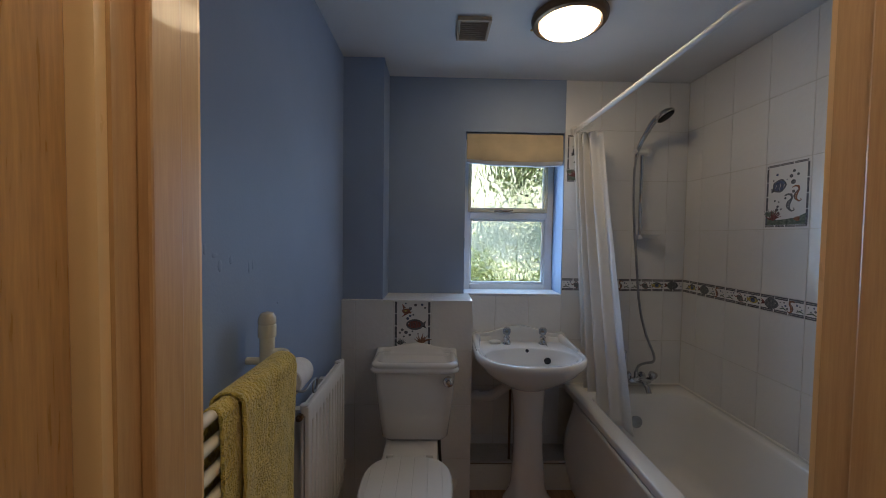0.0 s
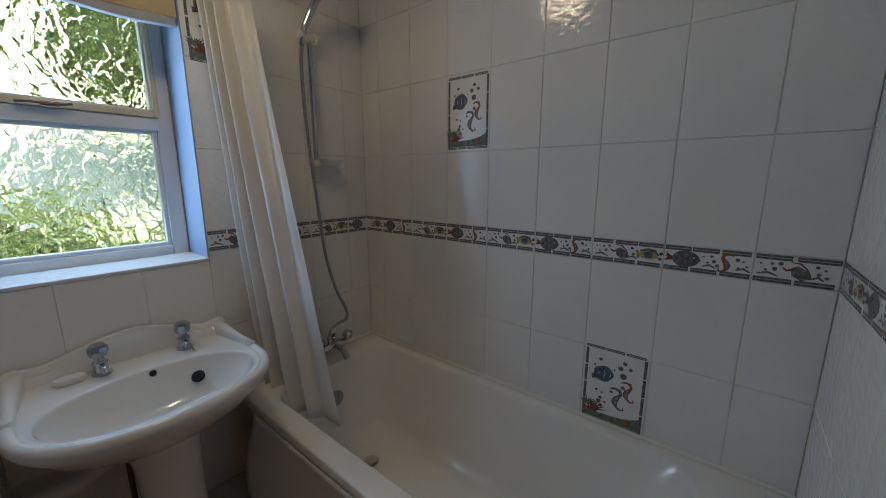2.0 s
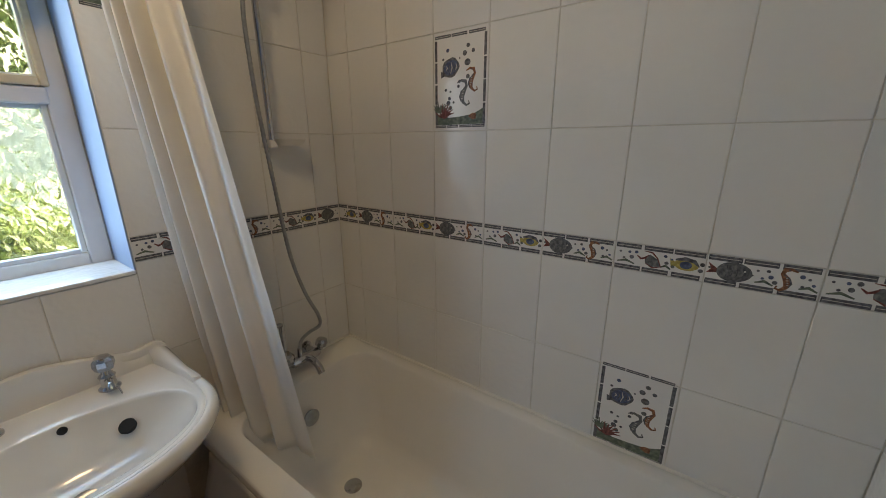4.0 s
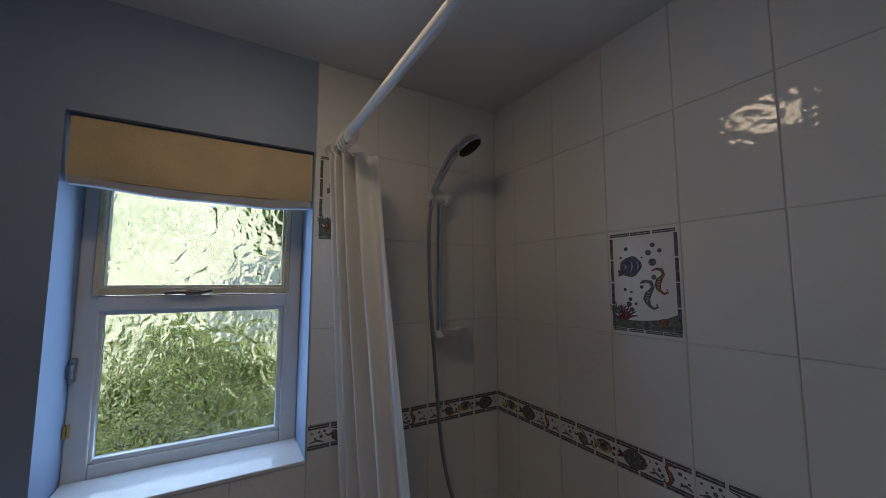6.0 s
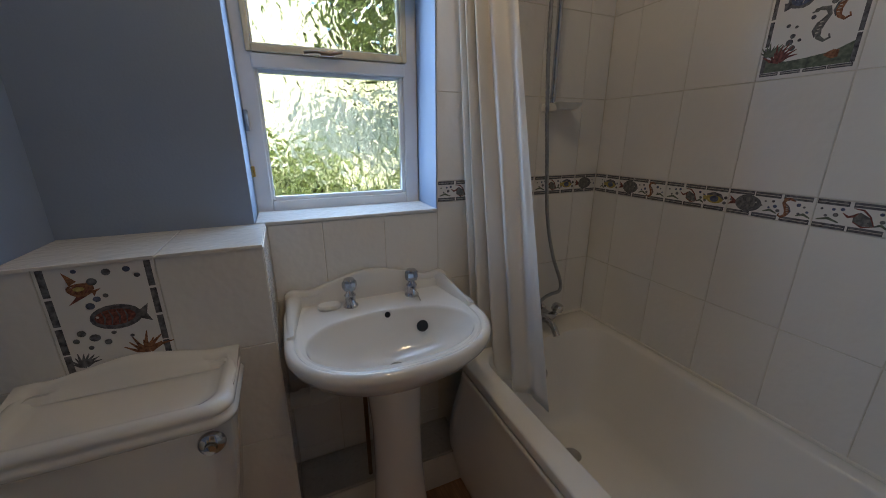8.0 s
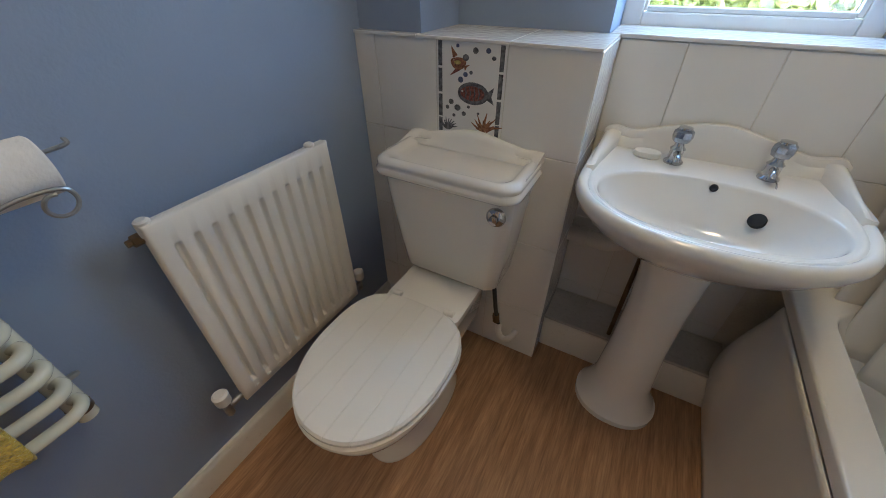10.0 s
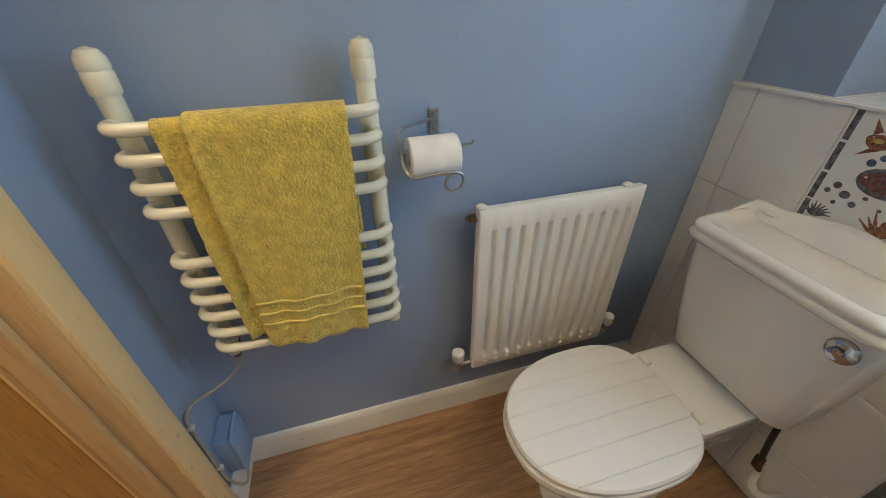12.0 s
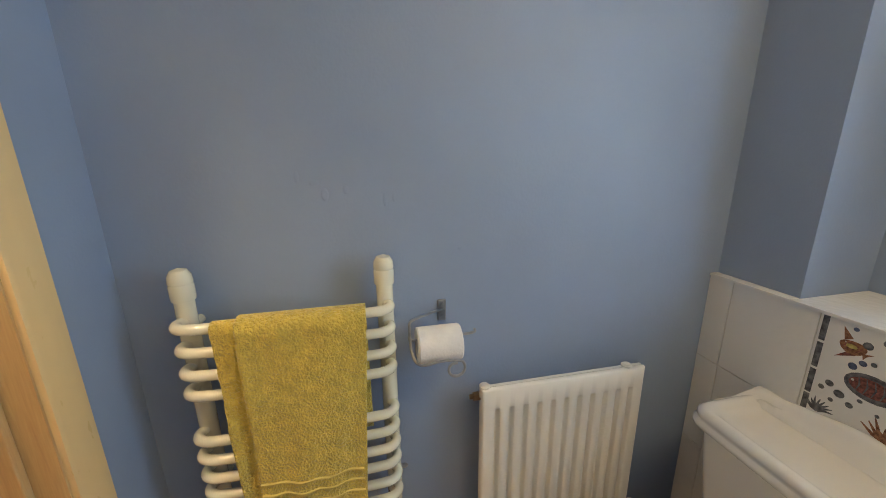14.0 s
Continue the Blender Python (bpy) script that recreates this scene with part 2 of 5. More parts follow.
def lathe(bm, profile, at, axis=(0, 0, 1), n=24):
    """Turns (radius, height) pairs about an axis through at."""
    ax = Vector(axis).normalized()
    u = ax.orthogonal().normalized()
    w = ax.cross(u)
    at = Vector(at)
    return loft(bm, [[at + ax * h + (u * math.cos(2 * math.pi * k / n) + w * math.sin(2 * math.pi * k / n)) * max(r, 0.0004) for k in range(n)]
                     for r, h in profile])


def oval(cx, cy, a, bf, bb, z, n=64, pf=2.2, pb=2.2):
    """A closed outline: half-width a, depth bf towards the front (-y) and bb towards the back, squarer with a larger p."""
    out = []
    for k in range(n):
        t = 2 * math.pi * k / n
        c, s = math.cos(t), math.sin(t)
        q, b = (pf, bf) if s < 0 else (pb, bb)
        out.append((cx + a * math.copysign(abs(c) ** (2 / q), c), cy + b * math.copysign(abs(s) ** (2 / q), s), z))
    return out


def rrect(x0, x1, y0, y1, z, r, n=6):
    out = []
    for cx, cy, a0 in ((x1 - r, y1 - r, 0), (x0 + r, y1 - r, 90), (x0 + r, y0 + r, 180), (x1 - r, y0 + r, 270)):
        for k in range(n + 1):
            a = radians(a0 + 90 * k / n)
            out.append((cx + r * math.cos(a), cy + r * math.sin(a), z))
    return out


# ---- structure: floor, ceiling, walls ----
floor = solid("floor", boxed(-0.45, 1.86, 0.50, 2.52, -0.12, 0.0), M_FLOOR, "brown wood-effect floor with fine dark grain", "floor", "structure")
solid("ceiling", boxed(-0.45, 1.86, 0.50, 2.66, ZC, ZC + 0.1), M_CEIL, "white painted bathroom ceiling", "ceiling", "structure")
wall_west = solid("wall_west", boxed(XL - 0.14, XL, 0.50, 2.66, 0.0, ZC), M_BLUE, "blue painted wall with small filler marks", "wall", "structure")
wall_east = solid("wall_east", boxed(XR + 0.0025, XR + 0.14, 0.50, 2.66, 0, ZC), M_GROUT, "white tiled wall along the bath", "wall", "structure")
bm = boxed(XL, WL, YW, 2.66, 1.0, ZC)
box(bm, WL, WR, YW, 2.66, WH, ZC)
solid("wall_north", bm, M_BLUE, "blue painted wall round the window", "wall", "structure")
bm = boxed(WR, XR + 0.0025, YW + 0.0025, 2.66, 0, ZC)
box(bm, XL, WR, YW + 0.0025, 2.66, 0, WS - 0.012)
wall_north_tiled = solid("wall_north_tiled", bm, M_GROUT, "white tiled wall beside and below the window", "wall", "structure")
# blue boxed-in pipe column in the corner above the ledge
solid("wall_column", boxed(XL, -0.077, 2.178, YW, 1.09, ZC), M_BLUE, "blue painted boxed-in column above the ledge", "column", "structure")
# door wall with its opening; its bath end is tiled
bm = boxed(XL, OL - 0.03, YH, YD, 0, ZC)
box(bm, OL - 0.03, OR + 0.03, YH, YD, OH + 0.03, ZC)
box(bm, OR + 0.03, 0.985, YH, YD, 0, ZC)
solid("wall_south", bm, M_BLUE, "blue painted wall round the doorway", "wall", "structure")
wall_south_tiled = solid("wall_south_tiled", boxed(0.985, XR + 0.0025, YH, YB - 0.0025, 0, ZC), M_GROUT, "white tiled wall at the end of the bath", "wall", "structure")
# window reveal and sill
solid("reveal", boxed(WR - 0.004, WR, YW + 0.002, 2.58, WS, WH), M_BLUE, "blue painted window reveal", "reveal", "structure")
# tiled boxing behind the toilet
boxing = solid("boxing", boxed(XL, 0.4025, 2.1525, YW, 0, WS - 0.009), M_GROUT, "white tiled boxing behind the toilet", "boxing", "structure")
# low boxing below the basin
bm = boxed(0.405, 0.995, 2.236, YW, 0.0, 0.150, bevel=0.004)
solid("low_boxing", bm, M_SKIRT, "white painted low boxing below the basin", "boxing", "structure")
solid("low_ledge", boxed(0.406, 0.996, 2.226, YW, 0.162, 0.176, bevel=0.003), M_GREYTILE, "grey tiled ledge of the low boxing", "ledge", "structure")
solid("low_trim", boxed(0.406, 0.994, 2.242, YW, 0.150, 0.162), M_BRONZE, "dark gap under the low ledge", "trim", "structure")


def filler_marks():
    """Small painted-over lumps of filler on the blue wall."""
    for y, z, a, b in ((1.055, 1.385, 0.010, 0.006), (1.075, 1.36, 0.008, 0.014), (1.12, 1.37, 0.006, 0.010), (1.205, 1.345, 0.005, 0.016), (1.225, 1.35, 0.004, 0.012), (0.97, 1.56, 0.004, 0.004), (1.38, 1.22, 0.006, 0.004), (1.02, 1.40, 0.005, 0.012)):
        bm = bmesh.new()
        loft(bm, [[(XL + h, y + a * r * math.cos(t), z + b * r * math.sin(t)) for t in (2 * math.pi * k / 14 for k in range(14))] for h, r in ((-0.001, 1.15), (0.0004, 1.0), (0.0011, 0.6), (0.0012, 0.2))])
        part("filler_mark", bm, M_BLUE, wall_west, smooth=True)


filler_marks()


# skirting, lining and architraves
def skirting(name, a, b, z):
    """a, b: ends on the wall's face; the board stands on its right-hand side, rounded at the top."""
    a, b = Vector((*a, 0)), Vector((*b, 0))
    nrm = Vector(((b - a).y, -(b - a).x, 0)).normalized()
    prof = [(0, 0), (0.016, 0), (0.016, z - 0.022), (0.013, z - 0.010), (0.007, z - 0.002), (0, z)]
    bm = loft(bmesh.new(), [[q + nrm * d + Vector((0, 0, h)) for d, h in prof] for q in (a, b)])
    return solid(name, bm, M_SKIRT, "white painted skirting board", "skirting", "structure", smooth=True)


skirting("baseboard", (XL, YD), (XL, 2.15), 0.108)
skirting("baseboard_south", (OL - 0.071, YD), (XL + 0.017, YD), 0.108)
bm = boxed(OL - 0.03, OL, YH, YD, 0, OH)
box(bm, OR, OR + 0.03, YH, YD, 0, OH)
box(bm, OL - 0.03, OR + 0.03, YH, YD, OH, OH + 0.03)
solid("door_lining", bm, M_LINER, "varnished wooden door lining", "door frame", "structure")
bm = boxed(OL, OL + 0.014, 0.562, 0.603, 0, OH, bevel=0.003)
box(bm, OR - 0.014, OR, 0.562, 0.603, 0, OH, bevel=0.003)
box(bm, OL + 0.014, OR - 0.014, 0.562, 0.603, OH - 0.014, OH, bevel=0.003)
solid("door_stop", bm, M_LINER, "varnished wooden door stop", "door frame", "structure")


def architrave(name, y, out):
    prof = [(0.0, 0.0), (0.0, 0.010), (0.006, 0.014), (0.030, 0.015), (0.040, 0.018), (0.052, 0.018), (0.060, 0.012), (0.066, 0.012), (0.066, 0.0)]
    bm = bmesh.new()
    for side, x in ((-1, OL - 0.004), (1, OR + 0.004)):
        loft(bm, [[(x + side * u, y + out * d, z + (u if z else 0)) for u, d in prof] for z in (0, OH + 0.004)])
    loft(bm, [[(x + s * u, y + out * d, OH + 0.004 + u) for u, d in prof] for x, s in ((OL - 0.004, -1), (OR + 0.004, 1))])
    return solid(name, bm, M_TRIM, "cream painted moulded architrave", "architrave", "structure", smooth=True)


architrave("trim_inside", YD, 1)
architrave("trim_hall", YH, -1)

# hall outside the door: plain walls, floor and ceiling that close it, an added unseen lamp
HX0, HX1, HY0 = -0.75, 1.35, -1.9
solid("floor_hall", boxed(HX0 - 0.1, HX1 + 0.1, HY0 - 0.1, 0.50, -0.12, -0.002), M_FLOOR, "brown hall floor", "floor", "structure")
solid("ceiling_hall", boxed(HX0 - 0.1, HX1 + 0.1, HY0 - 0.1, 0.50, ZC, ZC + 0.1), M_CEIL, "white hall ceiling", "ceiling", "structure")
solid("wall_hall_west", boxed(HX0 - 0.1, HX0, HY0, YH, 0, ZC), M_HALL, "cream hall wall", "wall", "structure")
solid("wall_hall_east", boxed(HX1, HX1 + 0.1, HY0, YH, 0, ZC), M_HALL, "cream hall wall", "wall", "structure")
bm = boxed(HX0, XL - 0.14, YH - 0.002, YH + 0.1, 0, ZC)
solid("wall_hall_south", boxed(HX0, HX1, HY0 - 0.1, HY0, 0, ZC), M_HALL, "cream hall wall", "wall", "structure")
solid("wall_hall_north", bm, M_HALL, "cream hall wall beside the bathroom", "wall", "structure")
bm = boxed(XL - 0.14, OL - 0.07, YH - 0.006, YH, 0, ZC)
box(bm, OR + 0.07, HX1, YH - 0.006, YH, 0, ZC)
box(bm, OL - 0.07, OR + 0.07, YH - 0.006, YH, OH + 0.07, ZC)
solid("wall_hall_face", bm, M_HALL, "cream painted hall side of the door wall", "wall", "structure")


# ---- garden behind the window ----
def leaf_mass(name, count, spots, size, cols, label):
    """Many small bent leaves scattered in soft clumps."""
    rnd = random.Random(7 + count)
    verts, faces = [], []
    for _ in range(count):
        cx, cy, cz, rx, ry, rz = rnd.choice(spots)
        d = Vector((rnd.gauss(0, 1), rnd.gauss(0, 1), rnd.gauss(0, 1))).normalized() * rnd.random() ** 0.4
        c = Vector((cx + d.x * rx, cy + d.y * ry, max(-0.58, cz + d.z * rz)))
        a = Vector((rnd.gauss(0, 1), rnd.gauss(0, 1), rnd.gauss(0, 1))).normalized()
        b = a.orthogonal().normalized()
        s = size * rnd.uniform(0.6, 1.5)
        k = len(verts)
        verts += [c - a * s, c + b * s * 0.45, c + a * s, c - b * s * 0.45]
        faces += [(k, k + 1, k + 2), (k, k + 2, k + 3)]
    me = bpy.data.meshes.new(name)
    me.from_pydata(verts, [], faces)
    me.materials.append(cols)
    return tagged(new(name, me), label, "hedge", "", "stuff")


def leaf_material(name, a, b):
    m = material(name, a, 0.5, var=0.3, scale=2.2, col2=b)
    n, ln = m.node_tree.nodes, m.node_tree.links
    p = n["Principled BSDF"]
    t, mx = n.new("ShaderNodeBsdfTranslucent"), n.new("ShaderNodeMixShader")
    t.inputs[0].default_value = (a[0] * 1.3, a[1] * 1.3, a[2] * 0.6, 1)
    mx.inputs[0].default_value = 0.35
    ln.new(p.outputs[0], mx.inputs[1])
    ln.new(t.outputs[0], mx.inputs[2])
    ln.new(mx.outputs[0], n["Material Output"].inputs[0])
    return m


M_LEAF = leaf_material("green leaves", (0.20, 0.23, 0.055), (0.035, 0.055, 0.012))
M_BANK = material("dry sunlit grass", (0.43, 0.385, 0.26), 0.9, var=0.45, scale=1.7, col2=(0.18, 0.19, 0.09), bump=0.8, bscale=14)
M_GRASS = material("lawn", (0.12, 0.17, 0.04), 0.9, var=0.4, scale=3, col2=(0.06, 0.10, 0.02), bump=1.0, bscale=30)
bm = bmesh.new()
bm.faces.new([bm.verts.new(p) for p in ((-900, -900, -0.6), (900, -900, -0.6), (900, 900, -0.6), (-900, 900, -0.6))])
solid("ground", bm, M_GRASS, "green lawn reaching away from the house", "lawn", "structure")
leaf_mass("hedge", 5200, [(x * 0.55 - 3, 5.4 + 0.3 * math.sin(x * 2.1), 0.50 + 0.30 * math.sin(x * 1.9 + 2.0), 0.42, 0.40, 0.62) for x in range(17)], 0.11, M_LEAF,
          "green leafy hedge seen through obscure glass")
# a sunlit dry bank rises behind the hedge
bm = bmesh.new()
rows = []
for j in range(13):
    f = j / 12
    rows.append([(x, 6.2 + 4.5 * f + 0.25 * noise.noise((x * 0.6, f * 3, 1.0)), -0.6 + 6.7 * f ** 0.85 + 0.3 * noise.noise((x * 0.5, f * 4, 5.0))) for x in (-12 + 24 * k / 40 for k in range(41))])
loft(bm, rows, False, False, closed=False)
solid("bank", bm, M_BANK, "dry sunlit grassy bank at the end of the garden", "bank", "structure", smooth=True)
leaf_mass("tree_foliage", 6000, [(3.4, 6.3, 2.6, 0.9, 0.7, 1.0), (4.4, 6.6, 3.0, 0.9, 0.7, 1.1), (3.9, 6.2, 1.7, 0.8, 0.6, 0.8), (5.2, 6.4, 2.4, 0.9, 0.7, 1.0), (1.45, 6.0, 2.7, 0.40, 0.35, 0.65), (1.9, 6.0, 3.1, 0.45, 0.4, 0.7), (2.6, 6.1, 2.7, 0.5, 0.4, 0.8)], 0.12, M_LEAF,
          "green tree foliage above the hedge")


# ---- window ----
def window():
    w = tagged(part("window_1", boxed(WL, WL + 0.052, 2.585, 2.645, WS - 0.004, WH + 0.05, bevel=0.004), M_UPVC), "white framed window with obscure glass and a top vent", "window", "", "structure")
    part("frame_right", boxed(WR - 0.056, WR - 0.004, 2.585, 2.645, WS - 0.004, WH + 0.05, bevel=0.004), M_UPVC, w)
    part("frame_bottom", boxed(WL + 0.052, WR - 0.056, 2.586, 2.645, WS - 0.004, WS + 0.034, bevel=0.004), M_UPVC, w)
    part("frame_top", boxed(WL + 0.052, WR - 0.056, 2.586, 2.645, 2.02, WH + 0.05, bevel=0.004), M_UPVC, w)
    part("transom", boxed(WL + 0.044, WR - 0.050, 2.578, 2.645, 1.548, 1.592, bevel=0.006), M_UPVC, w)
    # lower fixed light: bead and pane
    lx0, lx1, lz0, lz1 = 0.435, 0.895, 1.144, 1.537
    for name, b in (("bead", (lx0 - 0.012, lx0, 2.592, 2.62, lz0 - 0.012, lz1 + 0.012)), ("bead", (lx1, lx1 + 0.014, 2.592, 2.62, lz0 - 0.012, lz1 + 0.012)),
                    ("bead", (lx0, lx1, 2.592, 2.62, lz0 - 0.014, lz0)), ("bead", (lx0, lx1, 2.592, 2.62, lz1, lz1 + 0.012))):
        part(name, boxed(*b, bevel=0.003), M_UPVC, w)
    pane = part("pane", boxed(lx0 - 0.004, lx1 + 0.004, 2.612, 2.617, lz0 - 0.004, lz1 + 0.004), M_GLASS, w, "obscure pebbled glass pane")
    pane.visible_shadow = False
    # upper vent sash with yellowed beads
    ux0, ux1, uz0, uz1 = 0.430, 0.898, 1.622, 1.985
    sash = part("vent_sash", boxed(ux0 - 0.022, ux0 - 0.006, 2.572, 2.63, uz0 - 0.028, uz1 + 0.03, bevel=0.004), M_AGED, w, "yellowed top vent sash")
    part("stile", boxed(ux1 + 0.006, ux1 + 0.024, 2.572, 2.63, uz0 - 0.028, uz1 + 0.03, bevel=0.004), M_AGED, sash)
    part("rail", boxed(ux0 - 0.006, ux1 + 0.006, 2.572, 2.63, uz0 - 0.028, uz0 - 0.006, bevel=0.004), M_AGED, sash)
    part("rail", boxed(ux0 - 0.006, ux1 + 0.006, 2.572, 2.63, uz1 + 0.006, uz1 + 0.03, bevel=0.004), M_AGED, sash)
    for b in ((ux0 - 0.006, ux0, uz0 - 0.006, uz1 + 0.006), (ux1, ux1 + 0.006, uz0 - 0.006, uz1 + 0.006), (ux0, ux1, uz0 - 0.006, uz0), (ux0, ux1, uz1, uz1 + 0.006)):
        part("bead", boxed(b[0], b[1], 2.590, 2.62, b[2], b[3]), M_UPVC, sash)
    pane = part("pane", boxed(ux0 - 0.003, ux1 + 0.003, 2.610, 2.615, uz0 - 0.003, uz1 + 0.003), M_GLASS, sash, "obscure pebbled glass pane")
    pane.visible_shadow = False
    # dark casement stay on the vent
    bm = tube(bmesh.new(), spline([(0.575, 2.560, 1.598), (0.61, 2.556, 1.601), (0.66, 2.556, 1.600), (0.695, 2.558, 1.606)]), 0.006)
    box(bm, 0.625, 0.668, 2.552, 2.574, 1.592, 1.608, bevel=0.003)
    part("handle", bm, M_BRONZE, w, "dark metal window handle", smooth=True)
    bm = boxed(0.376, 0.390, 2.570, 2.586, 1.36, 1.425, bevel=0.003)
    tube(bm, [(0.383, 2.560, 1.375), (0.383, 2.560, 1.41)], 0.006)
    part("catch", bm, M_STEEL, w, "small metal catch", smooth=True)
    bm = boxed(0.374, 0.386, 2.568, 2.586, 1.215, 1.25, bevel=0.003)
    part("catch", bm, M_BRASS, w, "small brass catch", smooth=True)
    return w


window()


def sill():
    bm = boxed(WL + 0.002, WR - 0.002, YW - 0.004, 2.586, WS - 0.011, WS, bevel=0.003)
    return solid("sill", bm, M_TILE, "glazed white tiled window sill", "sill", "structure")


sill()


def roman_blind():
    b = thing("roman_blind", (0.67, 2.43, 1.875), "beige fabric roman blind folded up in the window", "blind")
    x0, x1 = WL + 0.008, WR - 0.008
    rows, n = [], 25
    prof = [(2.412, 2.046), (2.410, 2.00), (2.406, 1.95), (2.404, 1.91), (2.408, 1.896), (2.418, 1.893), (2.424, 1.91), (2.424, 2.046)]
    for k in range(n):
        u = k / (n - 1)
        x = x0 + (x1 - x0) * u
        sag = -0.010 * math.sin(math.pi * u) - 0.004 * u
        wob = 0.003 * math.sin(9 * u + 1) + 0.002 * math.sin(23 * u)
        rows.append([(x, y + wob * (2.05 - z) * 6, z + sag * (2.05 - z) / 0.15) for y, z in prof])
    part("fabric", loft(bmesh.new(), rows), M_BLIND, b, smooth=True)
    rows = []
    prof = [(2.412, 1.905), (2.411, 1.884), (2.415, 1.876), (2.432, 1.874), (2.446, 1.880), (2.446, 1.905)]
    for k in range(n):
        u = k / (n - 1)
        x = x0 + 0.002 + (x1 - x0 - 0.004) * u
        sag = -0.013 * math.sin(math.pi * u * 0.9) - 0.006 * u + 0.002 * math.sin(14 * u)
        rows.append([(x, y + 0.002 * math.sin(11 * u), z + sag) for y, z in prof])
    part("lining", loft(bmesh.new(), rows), M_LINING, b, "grey lining fold below the fabric", smooth=True)
    part("headrail", boxed(x0 + 0.003, x1 - 0.003, 2.426, 2.46, 2.03, 2.053), M_LINING, b)
    return b


roman_blind()


# ---- ceiling fittings ----
def ceiling_light(c, opal):
    g = thing("ceiling_light", (*c, ZC), "round flush ceiling light, lit, with a dark bronze rim", "ceiling light", "ceiling lights")
    part("rim", lathe(bmesh.new(), [(0.128, 0), (0.150, 0), (0.156, -0.008), (0.154, -0.022), (0.146, -0.032), (0.132, -0.036), (0.122, -0.032), (0.120, -0.01)], (*c, ZC), n=48), M_BRONZE, g, smooth=True)
    part("diffuser", lathe(bmesh.new(), [(0.121, -0.012), (0.121, -0.034), (0.112, -0.047), (0.086, -0.058), (0.046, -0.064), (0.0, -0.066)], (*c, ZC), n=48), opal, g, "glowing opal glass diffuser", smooth=True)
    for a in (30, 150, 270):
        p = Vector((*c, ZC - 0.016)) + Vector((math.cos(radians(a)), math.sin(radians(a)), 0)) * 0.154
        part("screw", lathe(bmesh.new(), [(0.005, 0), (0.005, 0.008), (0.003, 0.010)], p, (math.cos(radians(a)), math.sin(radians(a)), 0), n=10), M_BRASS, g)
    return g


def ceiling_vent():
    x0, x1, y0, y1 = 0.285, 0.430, 1.80, 1.965
    g = thing("ceiling_vent", (0.36, 1.88, ZC), "beige slatted extractor vent in the ceiling", "vent")
    bm = boxed(x0, x0 + 0.012, y0, y1, ZC - 0.018, ZC, bevel=0.002)
    box(bm, x1 - 0.012, x1, y0, y1, ZC - 0.018, ZC, bevel=0.002)
    box(bm, x0 + 0.012, x1 - 0.012, y0, y0 + 0.012, ZC - 0.018, ZC, bevel=0.002)
    box(bm, x0 + 0.012, x1 - 0.012, y1 - 0.012, y1, ZC - 0.018, ZC, bevel=0.002)
    part("frame", bm, M_VENT, g)
    part("backing", boxed(x0 + 0.011, x1 - 0.011, y0 + 0.011, y1 - 0.011, ZC - 0.003, ZC), M_DARK, g)
    for k in range(9):
        y = y0 + 0.018 + k * 0.0152
        bm = loft(bmesh.new(), [[(x, y, ZC - 0.016), (x, y + 0.003, ZC - 0.016), (x, y + 0.009, ZC - 0.005), (x, y + 0.006, ZC - 0.005)] for x in (x0 + 0.012, x1 - 0.012)])
        part("slat", bm, M_VENT, g)
    return g


ceiling_light((0.752, 1.785), M_OPAL)
# unseen second lamp, added in the hall by the doorway to brighten the door frame
ceiling_light((0.30, 0.28), M_OPAL_FILL)
ceiling_vent()


